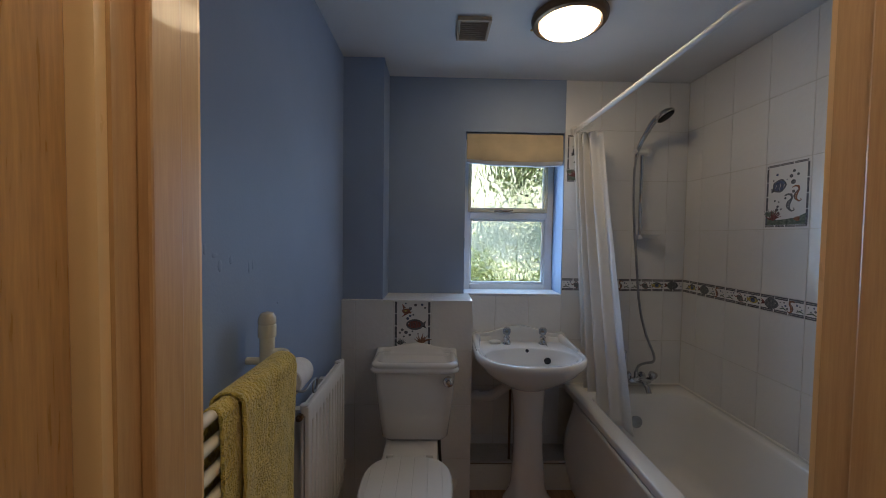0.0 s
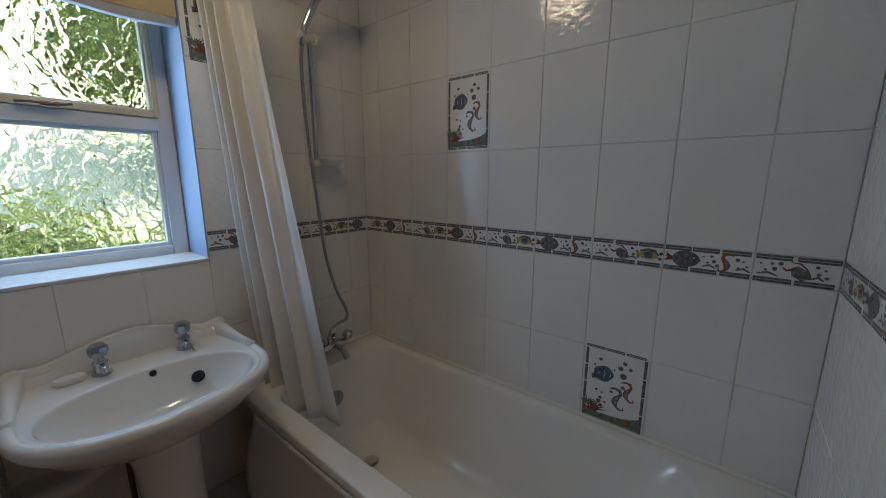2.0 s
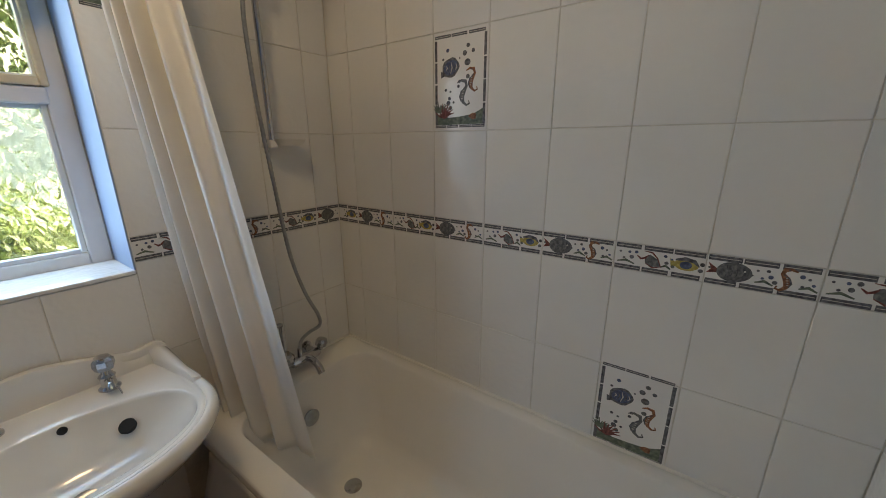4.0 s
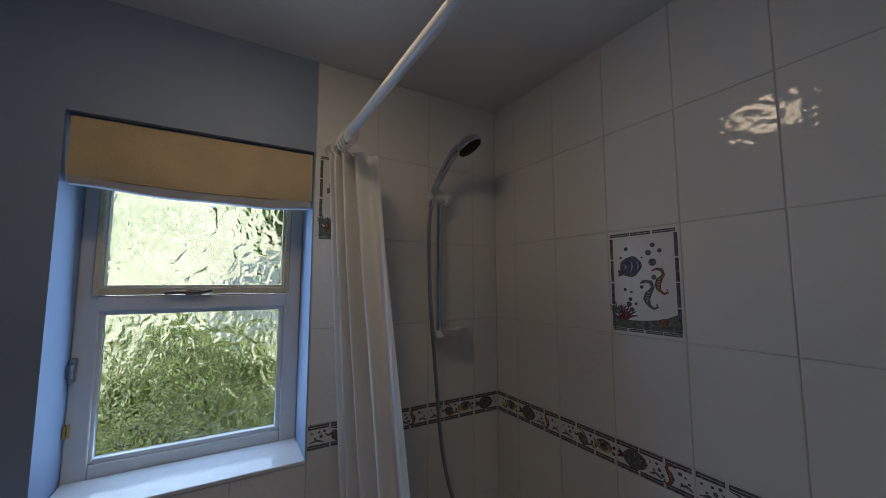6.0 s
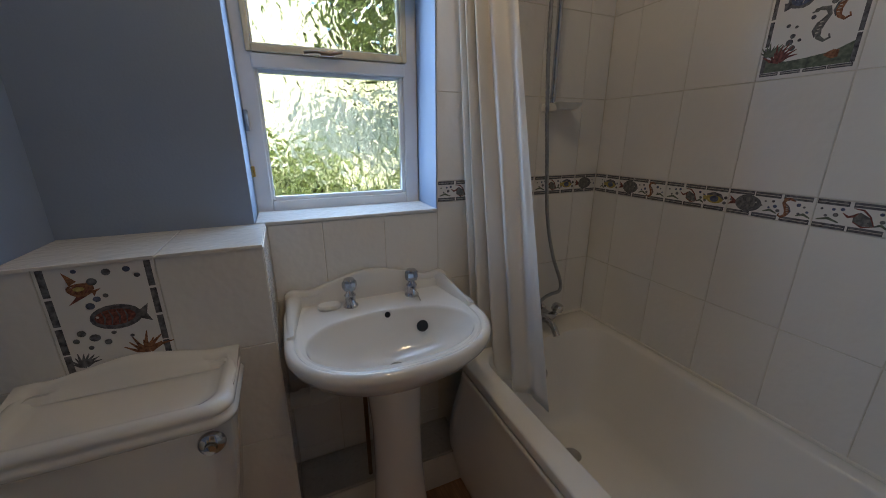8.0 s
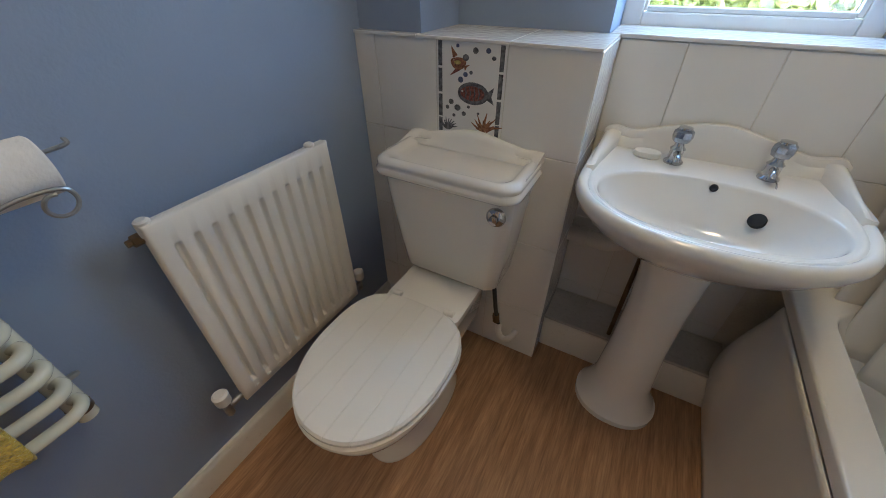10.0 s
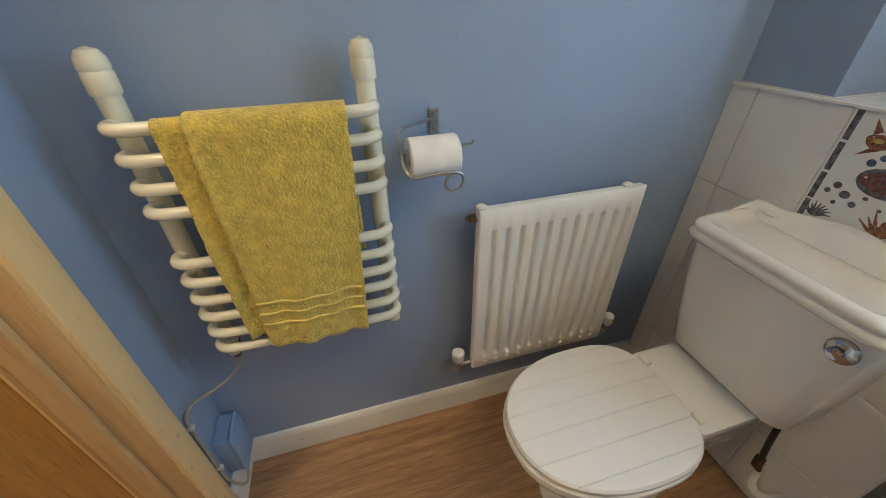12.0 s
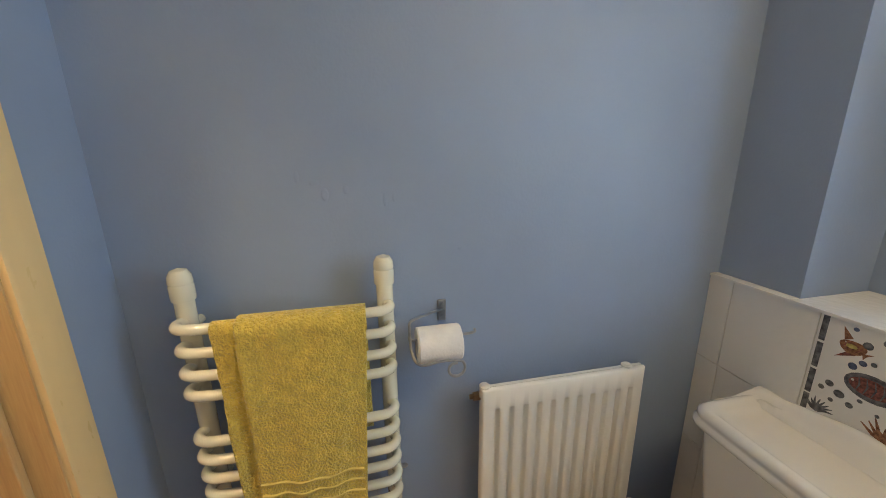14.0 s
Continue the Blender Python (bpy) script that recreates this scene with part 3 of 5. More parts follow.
# ---- bath ----
def bath():
    x0, x1, y0, y1, zr = 0.996, XR - 0.001, YB + 0.002, YW - 0.002, 0.55
    b = thing("bathtub", (1.35, 1.55, 0), "white acrylic bathtub with a plain side panel", "bathtub")
    rings = [rrect(x0 + 0.012, x1, y0, y1, zr - 0.034, 0.008), rrect(x0, x1, y0, y1, zr - 0.033, 0.008), rrect(x0, x1, y0, y1, zr - 0.007, 0.008),
             rrect(x0 + 0.0015, x1 - 0.001, y0 + 0.001, y1 - 0.001, zr - 0.002, 0.009), rrect(x0 + 0.006, x1 - 0.004, y0 + 0.004, y1 - 0.004, zr, 0.010)]
    ix0, ix1, iy0, iy1 = x0 + 0.075, x1 - 0.050, y0 + 0.20, y1 - 0.135
    for dz, d, dy, r in ((0.0, 0.0, 0.0, 0.10), (-0.003, 0.004, 0.004, 0.10), (-0.010, 0.007, 0.007, 0.10), (-0.03, 0.012, 0.014, 0.11), (-0.12, 0.038, 0.045, 0.12), (-0.25, 0.055, 0.085, 0.13),
                         (-0.33, 0.075, 0.12, 0.13), (-0.365, 0.10, 0.16, 0.12), (-0.378, 0.15, 0.22, 0.09)):
        rings.append(rrect(ix0 + d, ix1 - d, iy0 + dy * 1.7, iy1 - dy * 0.6, zr + dz, r))
    part("tub", loft(bmesh.new(), rings, cap0=False), M_ACRYLIC, b, smooth=True, edge=50)
    # side panel set back under the rim, with a dark joint between
    zt = zr - 0.0405
    rows = []
    for j in range(25):
        z = zt * j / 24
        rows.append([(1.001 - 0.055 * math.sin(math.pi * z / zt) ** 1.2 * math.exp(-((2.24 - y) / 0.13) ** 2) + 0.003 * (0.06 < z < zt - 0.03), y, z) for y in (y0 + (2.24 - y0) * k / 60 for k in range(61))])
    ob = part("side_panel", loft(bmesh.new(), rows, False, False, closed=False), M_PANEL, b, "plain white side panel bowed at its end", smooth=True)
    t = ob.modifiers.new("thickness", "SOLIDIFY")
    t.thickness, t.offset = 0.006, -1
    part("joint", boxed(1.010, 1.03, y0, y1, zt - 0.004, zr - 0.032), M_DARK, b, "dark gap below the rim")
    part("waste", lathe(bmesh.new(), [(0.0, 0.0), (0.030, 0.0), (0.034, 0.003), (0.022, 0.006), (0.0, 0.004)], (1.36, 2.02, zr - 0.377), n=24), M_CHROME, b, smooth=True)
    part("overflow", lathe(bmesh.new(), [(0.032, -0.004), (0.033, 0.004), (0.026, 0.009), (0.0, 0.010)], (1.34, 2.214, 0.41), (0, -1, 0.1), n=24), M_STEEL, b, smooth=True)
    return b


bath()
bm = bmesh.new()
for pts in ([(XR - 0.003, YB + 0.006, 0.5515), (XR - 0.003, YW - 0.006, 0.5515)], [(1.05, YW - 0.003, 0.5515), (XR - 0.006, YW - 0.003, 0.5515)], [(1.05, YB + 0.003, 0.5515), (XR - 0.006, YB + 0.003, 0.5515)]):
    tube(bm, pts, 0.006, n=8)
solid("bath_filler", boxed(1.02, 1.655, YB + 0.001, YB + 0.062, 0.551, 0.572, bevel=0.003), M_PANEL, "white filler strip between bath and end wall", "ledge", "structure")
solid("bath_sealant", bm, M_PLASTIC, "white sealant bead round the bath", "sealant", "structure", smooth=True)


def bath_mixer():
    g = thing("bath_mixer", (1.41, 2.38, 0.53), "chrome bath mixer tap on the wall above the bath", "tap")
    z = 0.60
    part("body", lathe(bmesh.new(), [(0.016, 0), (0.020, 0.01), (0.020, 0.115), (0.016, 0.125)], (1.352, 2.325, z), (1, 0, 0)), M_CHROME, g, smooth=True)
    for x in (1.365, 1.465):
        bm = lathe(bmesh.new(), [(0.027, 0), (0.027, 0.006), (0.013, 0.010), (0.013, 0.07)], (x, YW - 0.001, z), (0, -1, 0))
        part("inlet", bm, M_CHROME, g, smooth=True)
    for x, d in ((1.345, -1), (1.485, 1)):
        bm = lathe(bmesh.new(), [(0.012, -0.005), (0.014, 0.006), (0.023, 0.012), (0.025, 0.03), (0.020, 0.042), (0.0, 0.044)], (x, 2.325, z + 0.01), (0.3 * d, -0.15, 1), n=12)
        part("handle", bm, M_CHROME, g)
    part("spout", tube(bmesh.new(), spline([(1.415, 2.325, z), (1.415, 2.29, z + 0.005), (1.415, 2.25, z - 0.005), (1.415, 2.225, z - 0.035)]), 0.014, n=14), M_CHROME, g, smooth=True)
    bm = lathe(bmesh.new(), [(0.011, 0), (0.011, 0.03), (0.008, 0.04)], (1.392, 2.325, z + 0.015), n=14)
    part("hose_outlet", bm, M_CHROME, g, smooth=True)
    bm = tube(bmesh.new(), [(1.356, 2.385, 0.62), (1.356, 2.385, 0.755)], 0.006)
    box(bm, 1.338, 1.362, 2.372, 2.392, 0.748, 0.762, bevel=0.003)
    part("hook_rod", bm, M_CHROME, g, smooth=True)
    return g


def shower_set():
    g = thing("shower_set", (1.40, 2.37, 1.45), "chrome hand shower on a slide rail with a ribbed hose", "shower")
    part("slide_rail", tube(bmesh.new(), [(1.402, 2.352, 1.44), (1.402, 2.352, 1.975)], 0.010, n=14), M_CHROME, g, smooth=True)
    for z in (1.445, 1.965):
        part("bracket", boxed(1.388, 1.416, 2.340, YW - 0.0005, z - 0.014, z + 0.014, bevel=0.005), M_PLASTIC, g, "white plastic rail bracket")
    bm = tube(bmesh.new(), [(1.344, 2.334, 1.940), (1.350, 2.334, 1.940), (1.420, 2.350, 1.940), (1.424, 2.350, 1.940), (1.444, 2.354, 1.940), (1.448, 2.355, 1.940)], 0.016, n=18, radii=[0.013, 0.017, 0.016, 0.021, 0.021, 0.017])
    part("slider", bm, M_PLASTIC, g, "white plastic slider", smooth=True)
    hs = part("hand_shower", tube(bmesh.new(), spline([(1.358, 2.335, 1.90), (1.366, 2.325, 1.96), (1.392, 2.305, 2.03), (1.412, 2.275, 2.085), (1.430, 2.25, 2.112)]), 0.014, n=14,
                                  radii=[0.009 + 0.010 * (k / 32) for k in range(33)]), M_CHROME, g, smooth=True)
    part("spray_head", lathe(bmesh.new(), [(0.020, -0.022), (0.038, -0.012), (0.050, 0.0), (0.052, 0.010), (0.047, 0.016)], (1.450, 2.232, 2.120), (0.42, -0.35, -0.85), n=28), M_CHROME, hs, smooth=True)
    part("spray_face", lathe(bmesh.new(), [(0.046, 0.014), (0.043, 0.020), (0.0, 0.022)], (1.450, 2.232, 2.120), (0.42, -0.35, -0.85), n=28), M_DARK, hs, "dark spray face", smooth=True)
    pts = spline([(1.358, 2.335, 1.90), (1.350, 2.335, 1.80), (1.356, 2.335, 1.58), (1.378, 2.335, 1.32), (1.404, 2.332, 1.05), (1.445, 2.328, 0.88), (1.492, 2.322, 0.76),
                  (1.490, 2.320, 0.715), (1.445, 2.322, 0.705), (1.405, 2.324, 0.685), (1.392, 2.325, 0.645)], 44)
    part("hose", tube(bmesh.new(), pts, 0.007, n=8, radii=[0.0074 if k % 3 else 0.0060 for k in range(len(pts))]), M_STEEL, g, "ribbed steel hose", smooth=True, edge=60)
    return g


bath_mixer()
shower_set()


def soap_dish():
    g = thing("soap_dish", (1.46, 2.36, 1.44), "white plastic soap dish fixed under the shower rail", "soap dish")
    rings = [rrect(1.415, 1.505, 2.325, 2.392, 1.440, 0.02), rrect(1.400, 1.520, 2.312, 2.397, 1.462, 0.02), rrect(1.404, 1.516, 2.316, 2.393, 1.463, 0.018), rrect(1.418, 1.502, 2.328, 2.389, 1.446, 0.018)]
    part("tray", loft(bmesh.new(), rings), M_PLASTIC, g, smooth=True)
    return g


soap_dish()


# ---- shower rail and curtain ----
RX, RZ = 1.024, 2.068


def shower_rail():
    g = thing("shower_rail", (RX, YW, RZ), "white shower curtain rail along the bath", "curtain rail")
    part("pole", tube(bmesh.new(), [(RX, YB + 0.001, RZ), (RX, YW - 0.001, RZ)], 0.0125, n=16), M_PLASTIC, g, smooth=True)
    for y, d in ((YW - 0.0005, -1), (YB + 0.0005, 1)):
        part("end_cup", lathe(bmesh.new(), [(0.030, 0), (0.030, 0.004), (0.019, 0.012), (0.018, 0.022)], (RX, y, RZ), (0, d, 0)), M_PLASTIC, g, smooth=True)
    return g


def shower_curtain():
    g = thing("shower_curtain", (1.17, 2.2, 0.44), "white fabric shower curtain gathered at the window end", "curtain")
    rows, nz, ns, folds = [], 46, 220, 4.6
    for i in range(nz + 1):
        f = i / nz
        z = 2.040 + (0.44 - 2.040) * f
        ease = f ** 1.15
        a = Vector((0.994 + 0.128 * f, 2.350 + 0.022 * f))
        b = Vector((1.126 + 0.092 * ease, 2.255 - 0.250 * ease))
        d = (b - a)
        nrm = Vector((-d.y, d.x)).normalized()
        row = []
        for k in range(ns + 1):
            s = k / ns
            run = 1 - (1 - s) ** 1.9
            ph = 2 * math.pi * folds * (run + 0.03 * math.sin(6 * s + 1.2 * f))
            amp = (0.017 + 0.016 * (1 - s) + 0.008 * f) * (0.8 + 0.35 * math.sin(4.1 * s + 0.4 + 0.9 * f)) * math.sin(math.pi * min(1, 0.25 + 4 * min(s, 1 - s)) / 2)
            crease = 0.004 * math.sin(31 * s + 5 * f) * f ** 0.5 + 0.002 * noise.noise((s * 14, f * 9, 0.3))
            q = a + d * s + nrm * (amp * math.sin(ph) + crease + 0.020 * f * (1 - f) * math.sin(2.2 * s))
            row.append((q.x, q.y, z - 0.012 * abs(math.sin(ph / 2)) * (1 - f) ** 6))
        rows.append(row)
    ob = part("cloth", loft(bmesh.new(), rows, False, False, closed=False), M_CURTAIN, g, smooth=True, edge=180)
    t = ob.modifiers.new("thickness", "SOLIDIFY")
    t.thickness = 0.0012
    for k in range(7):
        s = (k + 0.5) / 7
        y, x = 2.345 - 0.165 * s, 1.02 + 0.015 * s
        bm = bmesh.new()
        loop = [(RX + 0.020 * math.cos(a) + (x - RX) * max(0, -math.sin(a)) * 0.6, y, RZ - 0.010 + 0.026 * math.sin(a)) for a in (2 * math.pi * q / 18 for q in range(19))]
        tube(bm, loop, 0.0022, n=6)
        part("ring", bm, M_PLASTIC, g, smooth=True)
    return g


shower_rail()
shower_curtain()


# ---- basin ----
def washbasin():
    g = thing("washbasin", (0.705, 2.15, 0), "white ceramic pedestal washbasin with a shaped upstand", "basin")
    cx, cy = 0.707, 2.13
    rings = [oval(cx, 2.17, 0.085, 0.085, 0.10, 0.63), oval(cx, 2.16, 0.115, 0.10, 0.12, 0.645), oval(cx, 2.15, 0.19, 0.155, 0.18, 0.69, pb=3),
             oval(cx, cy, 0.248, 0.20, 0.24, 0.745, pf=2.3, pb=6), oval(cx, cy, 0.266, 0.222, 0.258, 0.772, pf=2.3, pb=8),
             oval(cx, cy, 0.284, 0.236, 0.266, 0.790, pf=2.3, pb=9), oval(cx, cy, 0.290, 0.242, 0.267, 0.806, pf=2.3, pb=9),
             oval(cx, cy, 0.287, 0.239, 0.266, 0.820, pf=2.3, pb=9), oval(cx, cy, 0.276, 0.228, 0.264, 0.828, pf=2.3, pb=9),
             oval(cx, cy, 0.267, 0.219, 0.262, 0.826, pf=2.3, pb=9), oval(cx, cy, 0.262, 0.214, 0.260, 0.8195, pf=2.3, pb=9), oval(cx, cy, 0.259, 0.211, 0.258, 0.8205, pf=2.3, pb=8), oval(cx, cy, 0.254, 0.206, 0.254, 0.8215, pf=2.3, pb=8), oval(cx, cy, 0.250, 0.202, 0.250, 0.8185, pf=2.3, pb=8),
             oval(cx, cy - 0.005, 0.247, 0.192, 0.22, 0.817, pf=2.3, pb=6), oval(0.708, 2.10, 0.241, 0.155, 0.142, 0.816, pf=2.2, pb=2.4),
             oval(0.708, 2.10, 0.238, 0.151, 0.139, 0.8135), oval(0.708, 2.10, 0.236, 0.148, 0.137, 0.806), oval(0.708, 2.10, 0.226, 0.139, 0.130, 0.785), oval(0.710, 2.105, 0.195, 0.115, 0.112, 0.750),
             oval(0.712, 2.11, 0.150, 0.090, 0.090, 0.712), oval(0.714, 2.115, 0.085, 0.055, 0.055, 0.692), oval(0.714, 2.115, 0.024, 0.024, 0.024, 0.685)]
    bowl = part("bowl", loft(bmesh.new(), rings), M_CERAMIC, g, smooth=True, edge=60)
    # upstand: a swept wall at the back that curls forward at both ends
    cols = []
    for k in range(61):
        u = -1 + 2 * k / 60
        x = cx + 0.279 * u
        e = max(0.0, abs(u) - 0.83) / 0.17
        yb = YW - 0.004
        top = 0.872 + 0.036 * math.exp(-(u / 0.42) ** 2) - 0.012 * math.exp(-((abs(u) - 0.72) / 0.16) ** 2) + 0.004 * e - 0.02 * e ** 3
        depth = 0.028 + 0.215 * min(1.0, 1.6 * e) ** 1.3
        cols.append([(x, yb, 0.80), (x, yb, top), (x, yb - 0.012, top + 0.003), (x, yb - 0.022, top), (x, yb - 0.026, top - 0.010), (x, yb - depth * 0.72 - 0.004, top - 0.020 - 0.004 * e), (x, yb - depth - 0.008, 0.835), (x, yb - depth - 0.018, 0.80)])
    part("upstand", loft(bmesh.new(), cols), M_CERAMIC, bowl, smooth=True, edge=50)
    rings = [oval(0.715, 2.135, 0.132, 0.118, 0.10, 0.0), oval(0.715, 2.135, 0.132, 0.118, 0.10, 0.022), oval(0.715, 2.135, 0.122, 0.108, 0.095, 0.030),
             oval(0.715, 2.135, 0.118, 0.104, 0.092, 0.048), oval(0.715, 2.138, 0.100, 0.086, 0.088, 0.072), oval(0.715, 2.14, 0.090, 0.076, 0.086, 0.12),
             oval(0.714, 2.145, 0.078, 0.066, 0.085, 0.30), oval(0.714, 2.15, 0.077, 0.066, 0.085, 0.46), oval(0.712, 2.155, 0.083, 0.078, 0.088, 0.58),
             oval(0.708, 2.16, 0.094, 0.090, 0.095, 0.655)]
    part("pedestal", loft(bmesh.new(), rings), M_CERAMIC, g, smooth=True, edge=50)
    part("overflow_hole", lathe(bmesh.new(), [(0.0, -0.004), (0.0085, -0.004), (0.0095, 0.004), (0.007, 0.005), (0.0, 0.004)], (0.722, 2.2355, 0.800), (0, -0.9, 0.4), n=18), M_DARK, bowl, "dark overflow hole")
    part("plug_hole", lathe(bmesh.new(), [(0.0, 0.0), (0.020, 0.0), (0.022, 0.003), (0.0, 0.004)], (0.714, 2.115, 0.6865), n=22), M_CHROME, bowl, "chrome plug hole")
    return g


def pillar_tap(at, turn):
    g = thing("pillar_tap", at, "chrome pillar tap with a clear faceted head", "tap", "basin taps")
    x, y, z = at
    part("body", lathe(bmesh.new(), [(0.024, 0), (0.024, 0.004), (0.017, 0.010), (0.016, 0.032), (0.019, 0.038), (0.012, 0.046), (0.010, 0.056)], at, n=20), M_CHROME, g, smooth=True)
    d = Vector((math.sin(turn), -math.cos(turn), 0))
    p = Vector((x, y, z + 0.026))
    part("spout", tube(bmesh.new(), [p, p + d * 0.022 + Vector((0, 0, 0.003)), p + d * 0.040 + Vector((0, 0, -0.001)), p + d * 0.049 + Vector((0, 0, -0.010))], 0.009, n=12), M_CHROME, g, smooth=True)
    part("head", lathe(bmesh.new(), [(0.012, 0.054), (0.020, 0.058), (0.024, 0.070), (0.023, 0.084), (0.017, 0.090)], at, n=8), M_HEAD, g, "clear faceted tap head")
    part("cap", lathe(bmesh.new(), [(0.017, 0.0895), (0.016, 0.094), (0.0, 0.096)], at, n=16), M_CHROME, g, smooth=True)
    return g


M_HEAD = material("clear acrylic tap head", (0.40, 0.43, 0.48), 0.06, var=0.2, scale=60, metal=0.8)
washbasin()
pillar_tap((0.622, 2.312, 0.8165), 0.1)
pillar_tap((0.832, 2.316, 0.8165), -0.1)


def soap_bar():
    rings = [oval(0.556, 2.318, 0.036, 0.022, 0.022, 0.8165 + h, n=28, pf=2.6, pb=2.6) if not s else oval(0.556, 2.318, 0.036 * s, 0.022 * s, 0.022 * s, 0.8165 + h, n=28, pf=2.6, pb=2.6)
             for h, s in ((0, 0.8), (0.004, 0.97), (0.010, 1.0), (0.016, 0.9), (0.019, 0.6))]
    return solid("soap_bar", loft(bmesh.new(), rings), M_SOAP, "worn white bar of soap on the basin", "soap", smooth=True)


def plug_chain():
    g = thing("basin_plug", (0.83, 2.2, 0.74), "black basin plug on a ball chain", "plug")
    pts = spline([(0.838, 2.296, 0.830), (0.843, 2.270, 0.822), (0.841, 2.240, 0.800), (0.834, 2.212, 0.774)], 10)
    bm = bmesh.new()
    for p in pts:
        bmesh.ops.create_icosphere(bm, subdivisions=1, radius=0.0024, matrix=Matrix.Translation(p))
    part("chain", bm, M_CHROME, g)
    part("stopper", lathe(bmesh.new(), [(0.0, -0.006), (0.017, -0.006), (0.019, 0.003), (0.018, 0.006), (0.0, 0.007)], (0.826, 2.196, 0.757), (-0.42, -0.45, 0.75), n=22), M_DARK, g, smooth=True)
    return g


soap_bar()
plug_chain()


def waste_pipe():
    g = thing("waste_pipe", (0.42, 2.35, 0.50), "white plastic waste pipe behind the pedestal", "pipe")
    part("run", tube(bmesh.new(), spline([(0.64, 2.26, 0.60), (0.585, 2.29, 0.555), (0.545, 2.312, 0.515), (0.49, 2.330, 0.498), (0.403, 2.340, 0.496)]), 0.027, n=14), M_PLASTIC, g, smooth=True)
    part("collar", tube(bmesh.new(), [(0.470, 2.333, 0.4975), (0.435, 2.337, 0.4965)], 0.033, n=14), M_PLASTIC, g, smooth=True)
    part("supply", tube(bmesh.new(), [(0.635, 2.25, 0.15), (0.635, 2.25, 0.66)], 0.0075, n=10), M_BRONZE, g, "dark copper supply pipe", smooth=True)
    return g


waste_pipe()


# ---- toilet ----
def toilet():
    cx = 0.098
    g = thing("toilet", (cx, 1.75, 0), "white close-coupled toilet with its lid closed", "toilet")
    rings = [oval(cx, 1.76, 0.110, 0.215, 0.20, 0.0, pb=3), oval(cx, 1.76, 0.112, 0.217, 0.20, 0.02, pb=3), oval(cx, 1.76, 0.098, 0.195, 0.19, 0.06, pb=3), oval(cx, 1.76, 0.092, 0.18, 0.185, 0.14, pb=3),
             oval(cx, 1.73, 0.105, 0.20, 0.20, 0.22), oval(cx, 1.68, 0.145, 0.235, 0.22, 0.30), oval(cx, 1.655, 0.172, 0.245, 0.21, 0.355), oval(cx, 1.65, 0.180, 0.247, 0.205, 0.385), oval(cx, 1.65, 0.176, 0.242, 0.20, 0.397)]
    part("pan", loft(bmesh.new(), rings), M_CERAMIC, g, smooth=True, edge=60)
    rings = [rrect(cx - 0.085, cx + 0.085, 1.83, 2.12, 0.20, 0.03), rrect(cx - 0.10, cx + 0.10, 1.82, 2.12, 0.34, 0.03), rrect(cx - 0.125, cx + 0.125, 1.815, 2.125, 0.40, 0.03), rrect(cx - 0.125, cx + 0.125, 1.82, 2.125, 0.424, 0.03), rrect(cx - 0.11, cx + 0.11, 1.83, 2.12, 0.430, 0.03)]
    part("shelf", loft(bmesh.new(), rings), M_CERAMIC, g, smooth=True, edge=60)
    seat = [oval(cx, 1.655, a, bf, bb, z, pf=2.15, pb=3.0) for a, bf, bb, z in ((0.180, 0.250, 0.185, 0.397), (0.188, 0.260, 0.190, 0.401), (0.188, 0.260, 0.190, 0.412), (0.180, 0.251, 0.185, 0.4165))]
    part("seat", loft(bmesh.new(), seat), M_PLASTIC, g, smooth=True)
    # lid with shallow grooves running front to back
    bm = bmesh.new()
    lid = [oval(cx, 1.655, a, bf, bb, z, pf=2.15, pb=3.0) for a, bf, bb, z in ((0.181, 0.250, 0.186, 0.421), (0.186, 0.257, 0.190, 0.425), (0.186, 0.257, 0.190, 0.434), (0.181, 0.252, 0.186, 0.440), (0.172, 0.242, 0.178, 0.442))]
    loft(bm, lid)
    part("lid", bm, M_LID, g, "white closed lid with board-like grooves", smooth=True)
    for x in (cx - 0.09, cx + 0.09):
        part("hinge", lathe(bmesh.new(), [(0.007, -0.016), (0.009, -0.013), (0.009, 0.013), (0.007, 0.016)], (x, 1.850, 0.434), (1, 0, 0), n=14), M_PLASTIC, g, smooth=True)
    # cistern: tapered body, ogee lid with a dished top and a raised shaped back
    cc = 0.112

    def bowed(ring, bow):
        """Pushes the front of an outline out into a shallow curve."""
        hw = max(abs(p[0] - cc) for p in ring)
        ya, yb = min(p[1] for p in ring), max(p[1] for p in ring)
        return [(x, y - bow * (1 - ((x - cc) / hw) ** 2) * ((yb - y) / (yb - ya)) ** 2, z) for x, y, z in ring]

    body = [(0.150, 1.992, 2.145, 0.432), (0.163, 1.978, 2.147, 0.450), (0.176, 1.966, 2.148, 0.56), (0.190, 1.952, 2.149, 0.70), (0.195, 1.946, 2.149, 0.785)]
    c = part("cistern", loft(bmesh.new(), [bowed(rrect(cc - w, cc + w, ya, yb, z, 0.035), 0.016) for w, ya, yb, z in body]), M_CERAMIC, g, smooth=True, edge=60)
    rings = []
    for d, z in ((-0.002, 0.780), (0.010, 0.782), (0.016, 0.788), (0.017, 0.798), (0.012, 0.804), (0.010, 0.809), (0.013, 0.814), (0.011, 0.824), (0.000, 0.832), (-0.010, 0.832), (-0.022, 0.822), (-0.032, 0.815), (-0.045, 0.813)):
        rings.append(bowed(rrect(cc - 0.196 - d, cc + 0.196 + d, 1.946 - d, 2.149, z, 0.035, n=8), 0.024))
    lid = part("cistern_lid", loft(bmesh.new(), rings), M_CERAMIC, c, smooth=True, edge=60)
    cols = []
